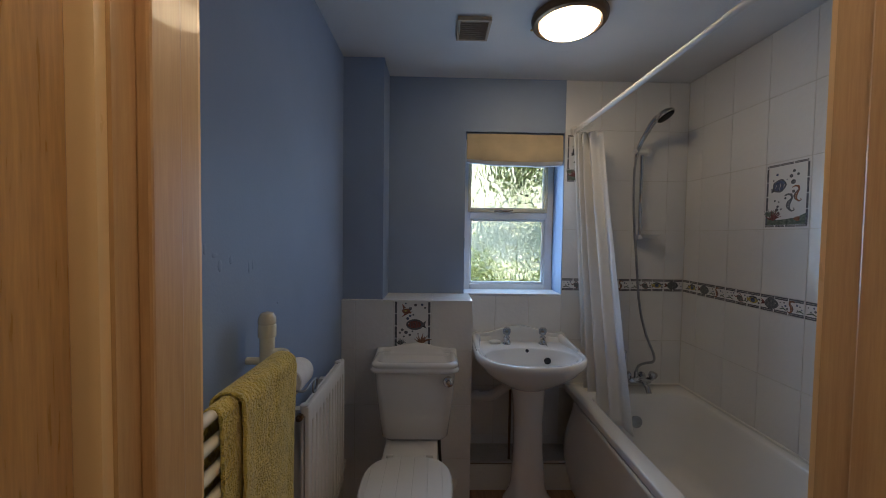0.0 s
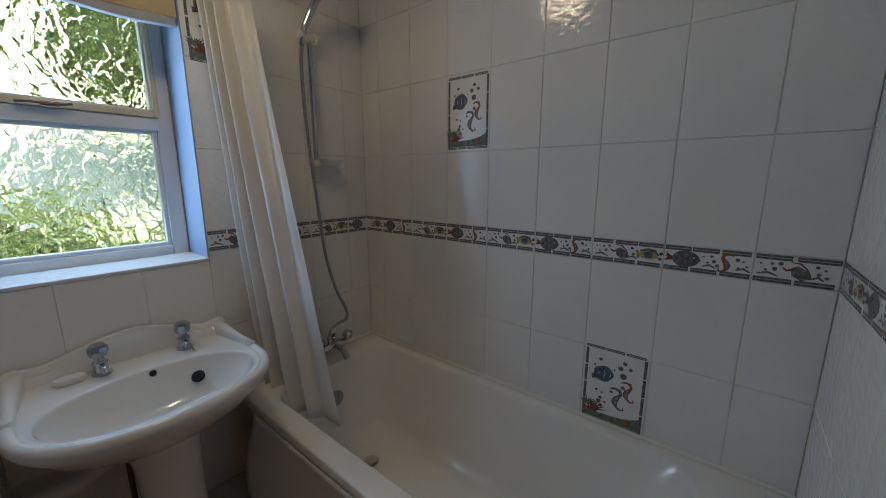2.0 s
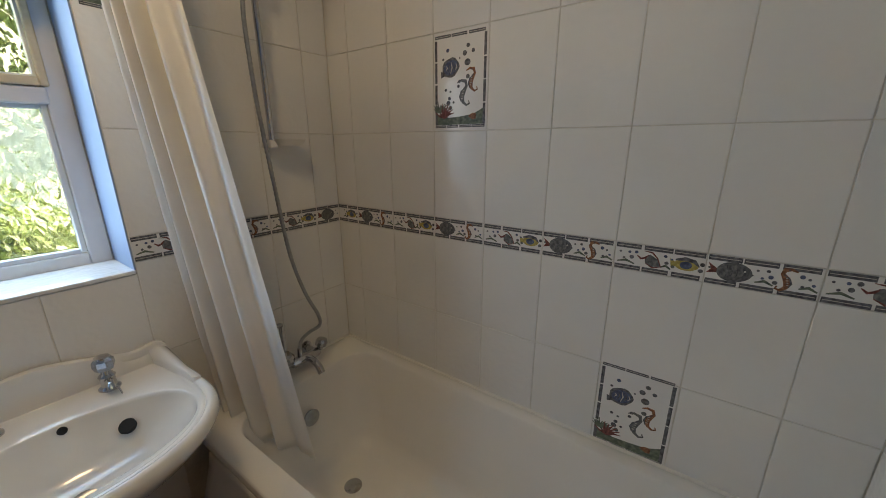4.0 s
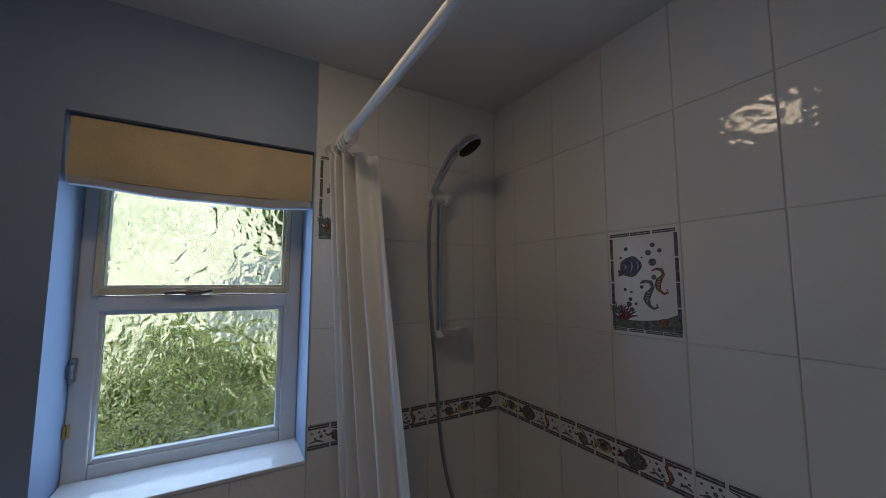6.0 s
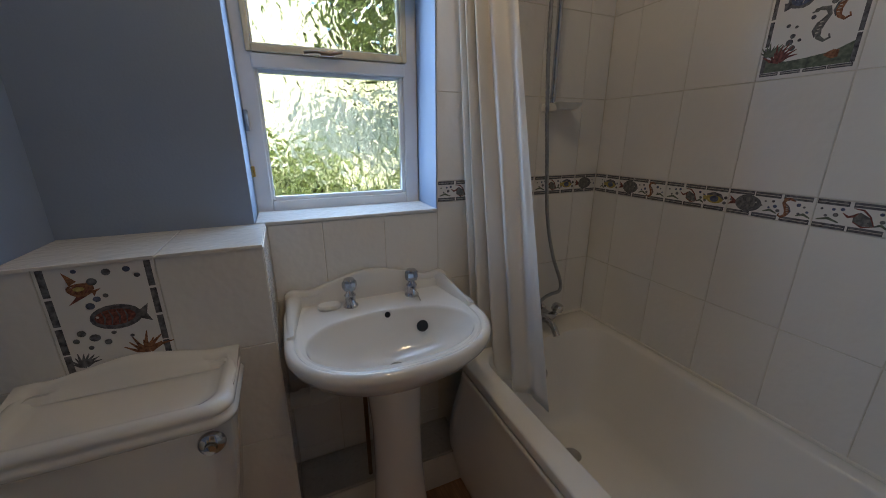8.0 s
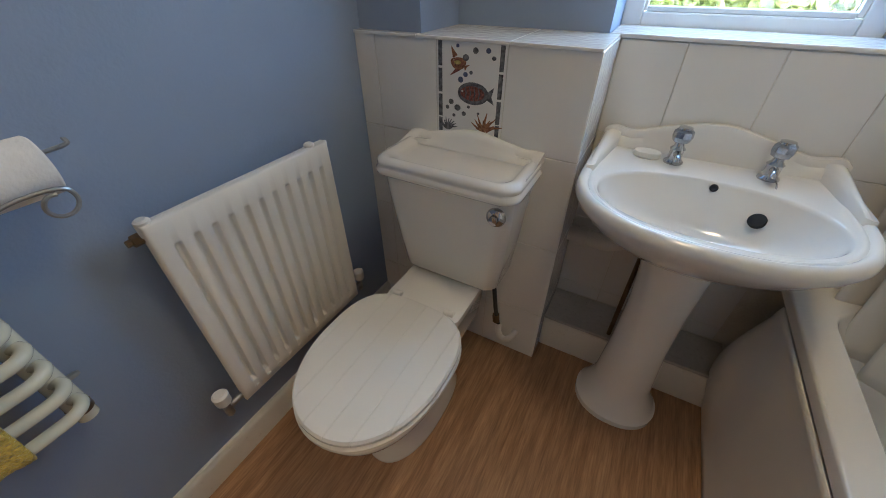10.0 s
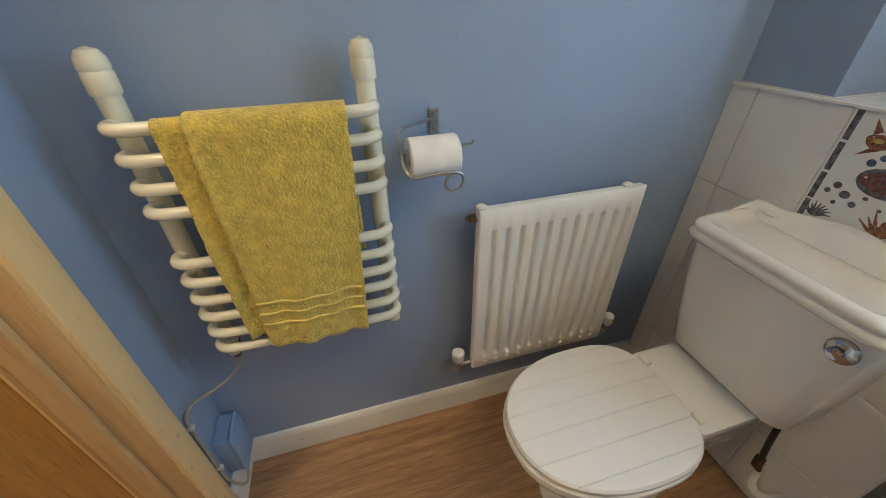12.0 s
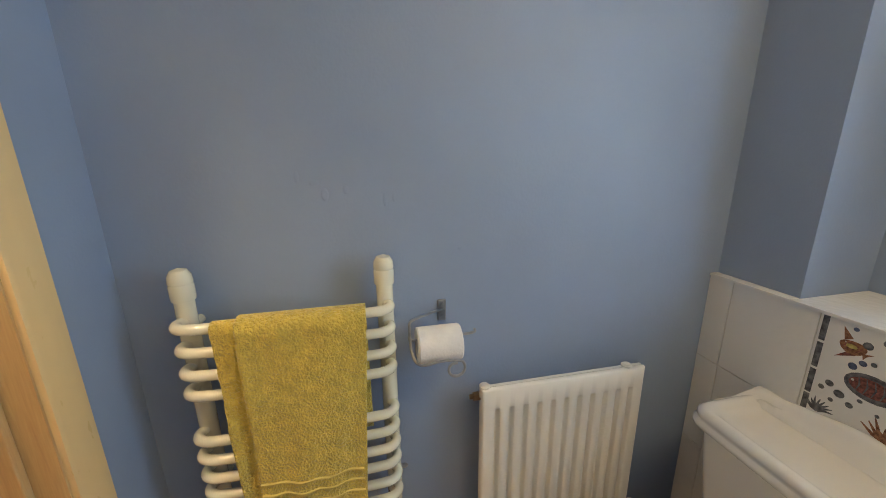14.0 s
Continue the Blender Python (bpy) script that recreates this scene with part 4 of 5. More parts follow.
    for k in range(49):
        u = -1 + 2 * k / 48
        x = cc + 0.206 * u
        top = 0.846 + 0.022 * math.exp(-(u / 0.42) ** 2) - 0.005 * math.exp(-((abs(u) - 0.75) / 0.15) ** 2)
        e = max(0.0, abs(u) - 0.86) / 0.14
        cols.append([(x, 2.149, 0.815), (x, 2.149, top - 0.004 * e), (x, 2.140, top + 0.002 - 0.004 * e), (x, 2.130 - 0.03 * e, top - 0.004 - 0.006 * e), (x, 2.124 - 0.07 * e, top - 0.016 - 0.004 * e), (x, 2.112 - 0.11 * e, 0.828), (x, 2.10 - 0.12 * e, 0.815)])
    part("cistern_back", loft(bmesh.new(), cols), M_CERAMIC, c, smooth=True, edge=50)
    h = part("flush_handle", lathe(bmesh.new(), [(0.026, 0), (0.026, 0.004), (0.022, 0.010), (0.012, 0.014), (0.011, 0.026), (0.0, 0.028)], (0.272, 1.941, 0.742), (0, -1, 0.06), n=24), M_CHROME, c, "round chrome flush handle", smooth=True)
    return g


M_LID = material("white moulded seat lid", (0.78, 0.77, 0.74), 0.25, var=0.02, scale=4, rvar=0.01)
_n, _l = M_LID.node_tree.nodes, M_LID.node_tree.links
_tc, _w, _r, _b = _n.new("ShaderNodeTexCoord"), _n.new("ShaderNodeTexWave"), _n.new("ShaderNodeValToRGB"), _n.new("ShaderNodeBump")
_w.wave_type, _w.bands_direction = "BANDS", "X"
_w.inputs["Scale"].default_value = 5.2
_r.color_ramp.elements[0].position, _r.color_ramp.elements[1].position = 0.0, 0.008
_l.new(_tc.outputs["Object"], _w.inputs[0])
_l.new(_w.outputs[1], _r.inputs[0])
_l.new(_r.outputs[0], _b.inputs["Height"])
_b.inputs["Distance"].default_value = 0.0011
_l.new(_b.outputs[0], _n["Principled BSDF"].inputs["Normal"])
toilet()


def cistern_supply():
    g = thing("supply_hose", (0.27, 2.14, 0.06), "dark supply hose with a white elbow below the cistern", "pipe")
    part("hose", tube(bmesh.new(), spline([(0.232, 2.09, 0.44), (0.236, 2.10, 0.34), (0.246, 2.115, 0.22), (0.258, 2.125, 0.145)]), 0.008, n=10), M_BLACK, g, smooth=True)
    part("nut", lathe(bmesh.new(), [(0.014, 0), (0.014, 0.035), (0.010, 0.04)], (0.247, 2.117, 0.20), (0.1, 0.05, -1), n=6), M_BRONZE, g)
    part("elbow", tube(bmesh.new(), spline([(0.258, 2.125, 0.15), (0.264, 2.122, 0.105), (0.285, 2.116, 0.085), (0.312, 2.122, 0.098), (0.325, 2.150, 0.12)]), 0.012, n=12), M_PLASTIC, g, "white plastic elbow", smooth=True)
    return g


cistern_supply()


# ---- radiator ----
def radiator():
    y0, y1, z0, z1, xf, xb = 1.415, 1.890, 0.290, 0.868, -0.206, -0.262
    g = thing("radiator", (XL, 1.65, 0.29), "white ribbed panel radiator hung below the wall's middle", "radiator")
    bm = bmesh.new()
    # pressed channels with rounded ends between wide flat ribs
    flutes, pitch = 11, (y1 - y0 - 0.044) / 11
    cut = ((0.0, 0.0), (0.27, 0.0), (0.30, 0.10), (0.34, 0.45), (0.38, 0.85), (0.43, 1.0), (0.57, 1.0), (0.62, 0.85), (0.66, 0.45), (0.70, 0.10), (0.73, 0.0))
    cols = [(y0, 0.0, 0.012), (y0 + 0.001, 0.0, 0.004), (y0 + 0.004, 0.0, 0.001), (y0 + 0.008, 0.0, 0.0)]
    cols += [(y0 + 0.022 + pitch * (k + u), d, 0.0) for k in range(flutes) for u, d in cut]
    cols += [(y1 - 0.022, 0.0, 0.0), (y1 - 0.008, 0.0, 0.0), (y1 - 0.004, 0.0, 0.001), (y1 - 0.001, 0.0, 0.004), (y1, 0.0, 0.012)]
    zs = [(z0, 0.0, 0.012), (z0 + 0.001, 0.0, 0.004), (z0 + 0.005, 0.0, 0.0), (z0 + 0.046, 0.0, 0.0), (z0 + 0.048, 0.12, 0.0), (z0 + 0.052, 0.55, 0.0), (z0 + 0.056, 0.88, 0.0), (z0 + 0.061, 1.0, 0.0)]
    zs += [(z0 + 0.061 + (z1 - z0 - 0.132) * k / 10, 1.0, 0.0) for k in range(1, 11)]
    zs += [(z1 - 0.066, 0.88, 0.0), (z1 - 0.062, 0.55, 0.0), (z1 - 0.058, 0.12, 0.0), (z1 - 0.056, 0.0, 0.0), (z1 - 0.005, 0.0, 0.0), (z1 - 0.001, 0.0, 0.004), (z1, 0.0, 0.012)]
    rows = [[(xf - 0.014 * d * e - max(r, q), y, z) for y, d, r in cols] for z, e, q in zs]
    loft(bm, rows, False, False, closed=False)
    bm.verts.ensure_lookup_table()
    part("panel", bm, M_RAD, g, smooth=True, edge=180)
    part("back_panel", boxed(xb + 0.03, xf - 0.0165, y0 + 0.0015, y1 - 0.0015, z0 + 0.0015, z1 - 0.0015), M_RAD, g)
    for k in range(11):
        y = y0 + 0.022 + (y1 - y0 - 0.044) * (k + 0.5) / 11
        part("weld_spot", lathe(bmesh.new(), [(0.0065, -0.001), (0.0060, 0.0016), (0.0, 0.002)], (xf + 0.0005, y, z0 + 0.024), (1, 0, 0), n=12), M_RAD, g, smooth=True)
    for y in (y0 + 0.10, y1 - 0.10):
        part("bracket", boxed(XL + 0.0005, xb + 0.031, y - 0.015, y + 0.015, z0 + 0.1, z1 - 0.05), M_RAD, g)
    for y in (y0 + 0.012, y1 - 0.05):
        part("top_boss", lathe(bmesh.new(), [(0.014, -0.015), (0.014, 0.016), (0.009, 0.020)], (xb + 0.038, y, z1 - 0.012), (0, 0, 1), n=14), M_RAD, g, smooth=True)
    part("bleed_plug", lathe(bmesh.new(), [(0.012, 0), (0.012, 0.016), (0.007, 0.018), (0.007, 0.026)], (xb + 0.03, y0 + 0.001, z1 - 0.03), (0, -1, 0), n=6), M_BRONZE, g, "dark bleed plug")
    v = part("valve", lathe(bmesh.new(), [(0.011, 0), (0.011, 0.05), (0.014, 0.055)], (-0.222, 1.372, 0.285), (0, 0, 1), n=14), M_STEEL, g, "metal radiator valve", smooth=True)
    part("valve_cap", lathe(bmesh.new(), [(0.016, 0), (0.019, 0.004), (0.020, 0.034), (0.014, 0.040)], (-0.222, 1.372, 0.335), n=16), M_PLASTIC, v, "white plastic valve cap", smooth=True)
    part("tail", tube(bmesh.new(), [(-0.222, 1.365, 0.308), (-0.225, 1.42, 0.308)], 0.009), M_STEEL, v, smooth=True)
    part("pipe", tube(bmesh.new(), spline([(XL + 0.0005, 1.372, 0.272), (-0.245, 1.372, 0.272), (-0.225, 1.372, 0.278), (-0.222, 1.372, 0.295)]), 0.0075), M_STEEL, v, smooth=True)
    part("lockshield", lathe(bmesh.new(), [(0.014, 0), (0.017, 0.004), (0.018, 0.036), (0.012, 0.042)], (-0.225, 1.925, 0.330), n=16), M_PLASTIC, g, smooth=True)
    bm = tube(bmesh.new(), spline([(XL + 0.0005, 1.925, 0.275), (-0.245, 1.925, 0.275), (-0.228, 1.925, 0.283), (-0.225, 1.925, 0.335)]), 0.0075)
    tube(bm, [(-0.225, 1.925, 0.31), (-0.225, 1.885, 0.31)], 0.009)
    part("return_pipe", bm, M_STEEL, g, smooth=True)
    return g


radiator()


# ---- towel rail and towel ----
RUNGS = (1.122, 1.072, 1.022, 0.976, 0.867, 0.820, 0.773, 0.727, 0.677, 0.628)


def towel_rail():
    g = thing("towel_rail", (XL, 0.99, 0.56), "cream enamelled ladder towel rail on the wall", "towel rail")
    xp = -0.236
    for y in (0.790, 1.190):
        post = part("post", tube(bmesh.new(), [(xp, y, 0.585), (xp, y, 1.185)], 0.0185, n=20), M_ENAMEL, g, smooth=True)
        part("cap", lathe(bmesh.new(), [(0.0215, 0), (0.0225, 0.004), (0.0225, 0.030), (0.021, 0.034), (0.0225, 0.038), (0.021, 0.052), (0.015, 0.062), (0.0, 0.067)], (xp, y, 1.165), n=22), M_ENAMEL, post, "rounded cap", smooth=True)
        part("foot", lathe(bmesh.new(), [(0.014, 0), (0.017, 0.003), (0.017, 0.022), (0.0125, 0.026)], (xp, y, 0.562), n=18), M_ENAMEL, post, smooth=True)
        part("collar", lathe(bmesh.new(), [(0.0195, 0), (0.0195, 0.014)], (xp, y, 0.586), n=18), M_BRONZE, post, "dark collar", smooth=True)
        for z in (0.70, 1.10):
            part("stand_off", tube(bmesh.new(), [(XL + 0.0005, y, z), (xp - 0.01, y, z)], 0.010), M_ENAMEL, post, smooth=True)
    for z in RUNGS:
        pts = spline([(xp + 0.008, 0.790, z), (-0.206, 0.782, z), (-0.186, 0.795, z), (-0.179, 0.835, z), (-0.177, 0.99, z), (-0.179, 1.145, z), (-0.186, 1.185, z), (-0.206, 1.198, z), (xp + 0.008, 1.190, z)], 6)
        part("rung", tube(bmesh.new(), pts, 0.0112, n=12), M_ENAMEL, g, smooth=True)
    part("bleed_screw", lathe(bmesh.new(), [(0.006, 0), (0.006, 0.012), (0.003, 0.018)], (xp, 1.207, 0.66), (0, 1, 0), n=8), M_STEEL, g)
    return g


def towel():
    g = thing("towel", (-0.15, 1.0, 0.63), "mustard yellow terry towel folded over the top rung", "towel")
    zt = RUNGS[0] + 0.003

    def sheet(name, ys, zb, off, seed, label=""):
        """A folded layer: over the top rung, down the front to zb, and a little way down behind."""
        (ya, yb), (yc, yd) = ys     # left and right edge at the top and at the bottom
        prof = []
        for k in range(10):
            prof.append((-0.193 - off * 0.5, zt - 0.30 + 0.028 * k, 0.0))
        for k in range(9):
            a = math.pi - math.pi * k / 8
            prof.append((-0.177 + (0.0125 + off) * math.cos(a), zt - 0.008 + (0.0125 + off * 0.4) * math.sin(a) + 0.001, 0.0))
        n = 56
        for k in range(1, n + 1):
            f = k / n
            prof.append((-0.1640 + off - 0.006 * math.sin(math.pi * f) * 0.3, zt - 0.008 + (zb - zt + 0.008) * f, f))
        rows = []
        for x, z, f in prof:
            y0, y1 = ya + (yc - ya) * f, yb + (yd - yb) * f
            row = []
            for k in range(61):
                u = k / 60
                y = y0 + (y1 - y0) * u
                w = 0.008 * f * math.sin(7.5 * u + 1.6 * f + seed) + 0.004 * f * f * math.sin(21 * u + seed * 2) + 0.0045 * noise.noise((y * 26, z * 16, seed))
                fuzz = 0.0016 * noise.noise((y * 190, z * 190, seed + 4))
                row.append((x + (w + fuzz if x > -0.177 else 0) + 0.004 * f, y, z + (0.003 * math.sin(9 * u + seed) * f)))
            rows.append(row)
        ob = part(name, loft(bmesh.new(), rows, False, False, closed=False), M_TOWEL, g, label, smooth=True, edge=180)
        t = ob.modifiers.new("pile", "SOLIDIFY")
        t.thickness, t.offset = 0.006, 1
        return ob

    sheet("under_layer", ((0.855, 1.05), (0.868, 1.05)), 0.664, 0.0, 1.0)
    top = sheet("top_layer", ((0.902, 1.146), (0.905, 1.120)), 0.640, 0.015, 3.0, "folded top layer with woven hem bands")
    for z, h in ((0.766, 0.003), (0.737, 0.003), (0.708, 0.003)):
        rows = []
        for k in range(31):
            u = k / 30
            y = 0.9055 + 0.214 * u
            f = (1.12 - z) / 0.49
            x = -0.1420 + 0.004 * f + 0.008 * f * math.sin(7.5 * u + 1.6 * f + 3) + 0.004 * f * f * math.sin(21 * u + 6) + 0.0045 * noise.noise((y * 26, z * 16, 3.0))
            rows.append([(x - 0.003, y, z - h), (x + 0.0015, y, z - h * 0.6), (x + 0.0015, y, z + h * 0.6), (x - 0.003, y, z + h)])
        part("hem_band", loft(bmesh.new(), rows), M_TOWEL2, top, smooth=True)
    return g


towel_rail()
towel()


def power_cable():
    g = thing("power_cable", (-0.16, 0.68, 0.3), "grey power cable clipped beside the door frame", "cable")
    pts = spline([(-0.236, 0.790, 0.575), (-0.236, 0.785, 0.52), (-0.226, 0.755, 0.486), (-0.200, 0.715, 0.478), (-0.178, 0.682, 0.480), (-0.160, 0.660, 0.462), (-0.151, 0.656, 0.42), (-0.151, 0.655, 0.30),
                  (-0.152, 0.655, 0.16), (-0.160, 0.676, 0.09), (-0.180, 0.682, 0.075), (-0.200, 0.685, 0.095), (-0.215, 0.685, 0.135)], 8)
    part("flex", tube(bmesh.new(), pts, 0.0042, n=8), M_CABLE, g, smooth=True)
    part("gland", lathe(bmesh.new(), [(0.010, 0), (0.010, 0.016), (0.006, 0.022)], (-0.236, 0.790, 0.566), (0, 0, -1), n=12), M_BRONZE, g, smooth=True)
    for z in (0.42, 0.22):
        part("clip", boxed(-0.159, -0.1455, YD + 0.0005, 0.664, z - 0.006, z + 0.006, bevel=0.002), M_PLASTIC, g, "white cable clip")
    return g


def fused_spur():
    g = thing("fused_spur", (-0.22, YD, 0.12), "blue painted fused spur box low on the wall", "electrical box")
    part("back_box", boxed(-0.272, -0.180, YD + 0.0005, 0.690, 0.130, 0.285, bevel=0.005), M_SPUR, g, smooth=True)
    part("face_plate", boxed(-0.275, -0.177, 0.690, 0.701, 0.127, 0.288, bevel=0.004), M_SPUR, g, smooth=True)
    for z in (0.15, 0.265):
        part("screw", lathe(bmesh.new(), [(0.004, 0), (0.003, 0.0015)], (-0.226, 0.7008, z), (0, 1, 0), n=10), M_SPUR, g)
    return g


power_cable()
fused_spur()


# ---- toilet roll ----
def roll_holder():
    g = thing("toilet_roll_holder", (XL, 1.33, 1.06), "grey wrought wire toilet roll holder on the wall", "roll holder")
    bm = boxed(XL + 0.0005, XL + 0.006, 1.320, 1.342, 1.035, 1.092, bevel=0.003)
    part("plate", bm, M_STEEL, g)
    for z in (1.048, 1.080):
        part("screw", lathe(bmesh.new(), [(0.0045, 0), (0.003, 0.003)], (XL + 0.006, 1.331, z), (1, 0, 0), n=8), M_STEEL, g)
    pts = spline([(XL + 0.006, 1.331, 1.066), (-0.270, 1.325, 1.072), (-0.245, 1.285, 1.074), (-0.220, 1.245, 1.072), (-0.215, 1.240, 1.055), (-0.213, 1.240, 1.040), (-0.213, 1.244, 1.0285), (-0.213, 1.30, 1.0285), (-0.213, 1.388, 1.030), (-0.215, 1.396, 1.040)], 8)
    part("spindle", tube(bmesh.new(), pts, 0.0032, n=8), M_STEEL, g, smooth=True)
    sc = [(-0.214, 1.240, 1.040), (-0.188, 1.242, 1.004), (-0.165, 1.258, 0.990), (-0.161, 1.300, 0.996), (-0.160, 1.332, 0.996)]
    for k in range(1, 16):
        a = radians(75 - 24 * k)
        r = 0.023 - 0.0006 * k
        sc.append((-0.160, 1.336 + r * math.cos(a), 0.974 + r * math.sin(a)))
    part("scroll", tube(bmesh.new(), spline(sc, 5), 0.0032, n=8), M_STEEL, g, smooth=True)
    return g


def toilet_roll():
    g = thing("toilet_roll", (-0.213, 1.31, 0.97), "white toilet roll hanging on the wire holder", "toilet roll")
    prof = [(0.019, 0.0), (0.040, 0.0), (0.0425, 0.003), (0.0425, 0.100), (0.040, 0.103), (0.019, 0.103), (0.019, 0.0)]
    part("roll", loft(bmesh.new(), [[(-0.213 + r * math.cos(2 * math.pi * k / 32), 1.256 + h, 1.0275 - 0.0145 + r * math.sin(2 * math.pi * k / 32)) for k in range(32)] for r, h in prof], False, False), M_PAPER, g, smooth=True)
    return g


roll_holder()
toilet_roll()


# ---- door, standing open into the hall ----
def door():
    g = thing("door_1", (OL - 0.03, YH, 0.005), "plain varnished wooden door standing open", "door", "", "structure")
    x0, x1, y0, y1 = OL - 0.050, OL - 0.014, -0.205, 0.518
    part("leaf", boxed(x0, x1, y0, y1, 0.006, 1.985, bevel=0.002), M_DOOR, g)
    for x, d in ((x1, 1), (x0, -1)):
        h = part("lever_handle", boxed(min(x, x + d * 0.003), max(x, x + d * 0.003), y0 + 0.035, y0 + 0.075, 0.93, 1.09, bevel=0.001), M_BRASS, g, "brass lever handle")
        tube_b = tube(bmesh.new(), spline([(x, y0 + 0.055, 1.03), (x + d * 0.035, y0 + 0.055, 1.03), (x + d * 0.045, y0 + 0.068, 1.03), (x + d * 0.046, y0 + 0.12, 1.026), (x + d * 0.044, y0 + 0.155, 1.028)]), 0.008, n=12)
        part("lever", tube_b, M_BRASS, h, smooth=True)
    for z in (0.25, 1.0, 1.78):
        part("hinge", tube(bmesh.new(), [(OL - 0.007, y1 + 0.006, z - 0.045), (OL - 0.007, y1 + 0.006, z + 0.045)], 0.005), M_BRASS, g, "brass hinge", smooth=True)
    return g


door()


# ---- tiles: separate pieces on the walls ----
TILE_MESH = {}
TURN = {"-y": Matrix.Identity(4), "-x": Matrix.Rotation(radians(-90), 4, "Z"), "+y": Matrix.Rotation(radians(180), 4, "Z"),
        "+x": Matrix.Rotation(radians(90), 4, "Z"), "+z": Matrix.Rotation(radians(-90), 4, "X")}
GAP = 0.0011


def tile_mesh(w, h):
    """A flat glazed tile with softened edges; its face looks along local -y."""
    key = (round(w, 4), round(h, 4))
    if key not in TILE_MESH:
        a, c, e = w / 2, h / 2, min(0.0018, w / 6)
        v = [(-a, 0.007, -c), (a, 0.007, -c), (a, 0.007, c), (-a, 0.007, c), (-a, 0.0014, -c), (a, 0.0014, -c), (a, 0.0014, c), (-a, 0.0014, c),
             (-a + e * 0.4, 0.0003, -c + e * 0.4), (a - e * 0.4, 0.0003, -c + e * 0.4), (a - e * 0.4, 0.0003, c - e * 0.4), (-a + e * 0.4, 0.0003, c - e * 0.4),
             (-a + e, 0, -c + e), (a - e, 0, -c + e), (a - e, 0, c - e), (-a + e, 0, c - e)]
        f = []
        for s in (0, 4, 8):
            for i in range(4):
                j = (i + 1) % 4
                f.append((s + i, s + j, s + 4 + j, s + 4 + i))
        f.append((12, 13, 14, 15))
        me = bpy.data.meshes.new("tile")
        me.from_pydata(v, [], f)
        me.materials.append(M_TILE)
        TILE_MESH[key] = me
    return TILE_MESH[key]


TILT = random.Random(5)


def place(name, me, parent, at, facing, wob=0.0):
    ob = new(name, me)
    ob.parent = parent
    jit = pose(0, 0, 0, TILT.uniform(-wob, wob), 0, TILT.uniform(-wob, wob)) if wob else Matrix.Identity(4)
    ob.matrix_basis = Matrix.Translation(at) @ TURN[facing] @ jit
    return ob


def tile_at(parent, facing, face, u0, u1, z0, z1, name="tile"):
    """u0..u1 along the wall, z0..z1 up it; face is the wall's tiled plane."""
    u, z = (u0 + u1) / 2, (z0 + z1) / 2
    at = {"-y": (u, face, z), "+y": (u, face, z), "-x": (face, u, z), "+x": (face, u, z), "+z": (u, z, face)}[facing]
    return place(name, tile_mesh(u1 - u0 - 2 * GAP, z1 - z0 - 2 * GAP), parent, at, facing, 0.10)


# glaze prints: thin shapes lying on a tile's face
def flat(bm, pts, slot, lift):
    f = bm.faces.new([bm.verts.new((x, -lift, z)) for x, z in pts])
    f.material_index = slot
    f.normal_update()
    if f.normal.y > 0:
        f.normal_flip()


def blob(bm, cx, cz, rx, rz, slot, lift=0.0003, n=14, rot=0.0, wob=0.0):
    c, s = math.cos(rot), math.sin(rot)
    pts = []
    for k in range(n):
        a = 2 * math.pi * k / n
        r = 1 + wob * math.sin(5 * a + cx * 90)
        x, z = rx * r * math.cos(a), rz * r * math.sin(a)
        pts.append((cx + x * c - z * s, cz + x * s + z * c))
    flat(bm, pts, slot, lift)


def ribbon(bm, pts, widths, slot, lift=0.0003):
    p = [Vector(q) for q in pts]
    left, right = [], []
    for i, q in enumerate(p):
        d = (p[min(i + 1, len(p) - 1)] - p[max(i - 1, 0)]).normalized()
        nrm = Vector((-d.y, d.x))
        left.append(q + nrm * widths[i])
        right.append(q - nrm * widths[i])
    for i in range(len(p) - 1):
        flat(bm, [left[i], left[i + 1], right[i + 1], right[i]], slot, lift)


NAMES = list(INK)
SLOT = {k: i for i, k in enumerate(NAMES)}


def seahorse(bm, x, z, s, slot, flip=1, fat=1.0):
    c = [(0.30, 0.42), (0.10, 0.50), (-0.10, 0.46), (-0.16, 0.28), (-0.02, 0.08), (0.06, -0.12), (0.0, -0.34), (-0.16, -0.46), (-0.30, -0.40), (-0.26, -0.28)]
    w = [0.022, 0.05, 0.075, 0.06, 0.10, 0.11, 0.065, 0.045, 0.035, 0.022]
    ribbon(bm, [(x + flip * a * s, z + b * s) for a, b in c], [k * s * fat for k in w], slot, 0.0004)
    ribbon(bm, [(x + flip * a * s, z + b * s) for a, b in ((-0.12, 0.24), (0.10, 0.08), (0.17, -0.12), (0.10, -0.32))], [k * s for k in (0.015, 0.03, 0.035, 0.015)], SLOT["dark"], 0.0005)
    for k in range(4):
        blob(bm, x + flip * (0.0 + 0.02 * k) * s, z + (0.10 - 0.10 * k) * s, 0.05 * s, 0.018 * s, SLOT["pale"], 0.00055, 6)
    blob(bm, x + flip * 0.02 * s, z + 0.47 * s, 0.03 * s, 0.03 * s, SLOT["dark"], 0.0006, 6)


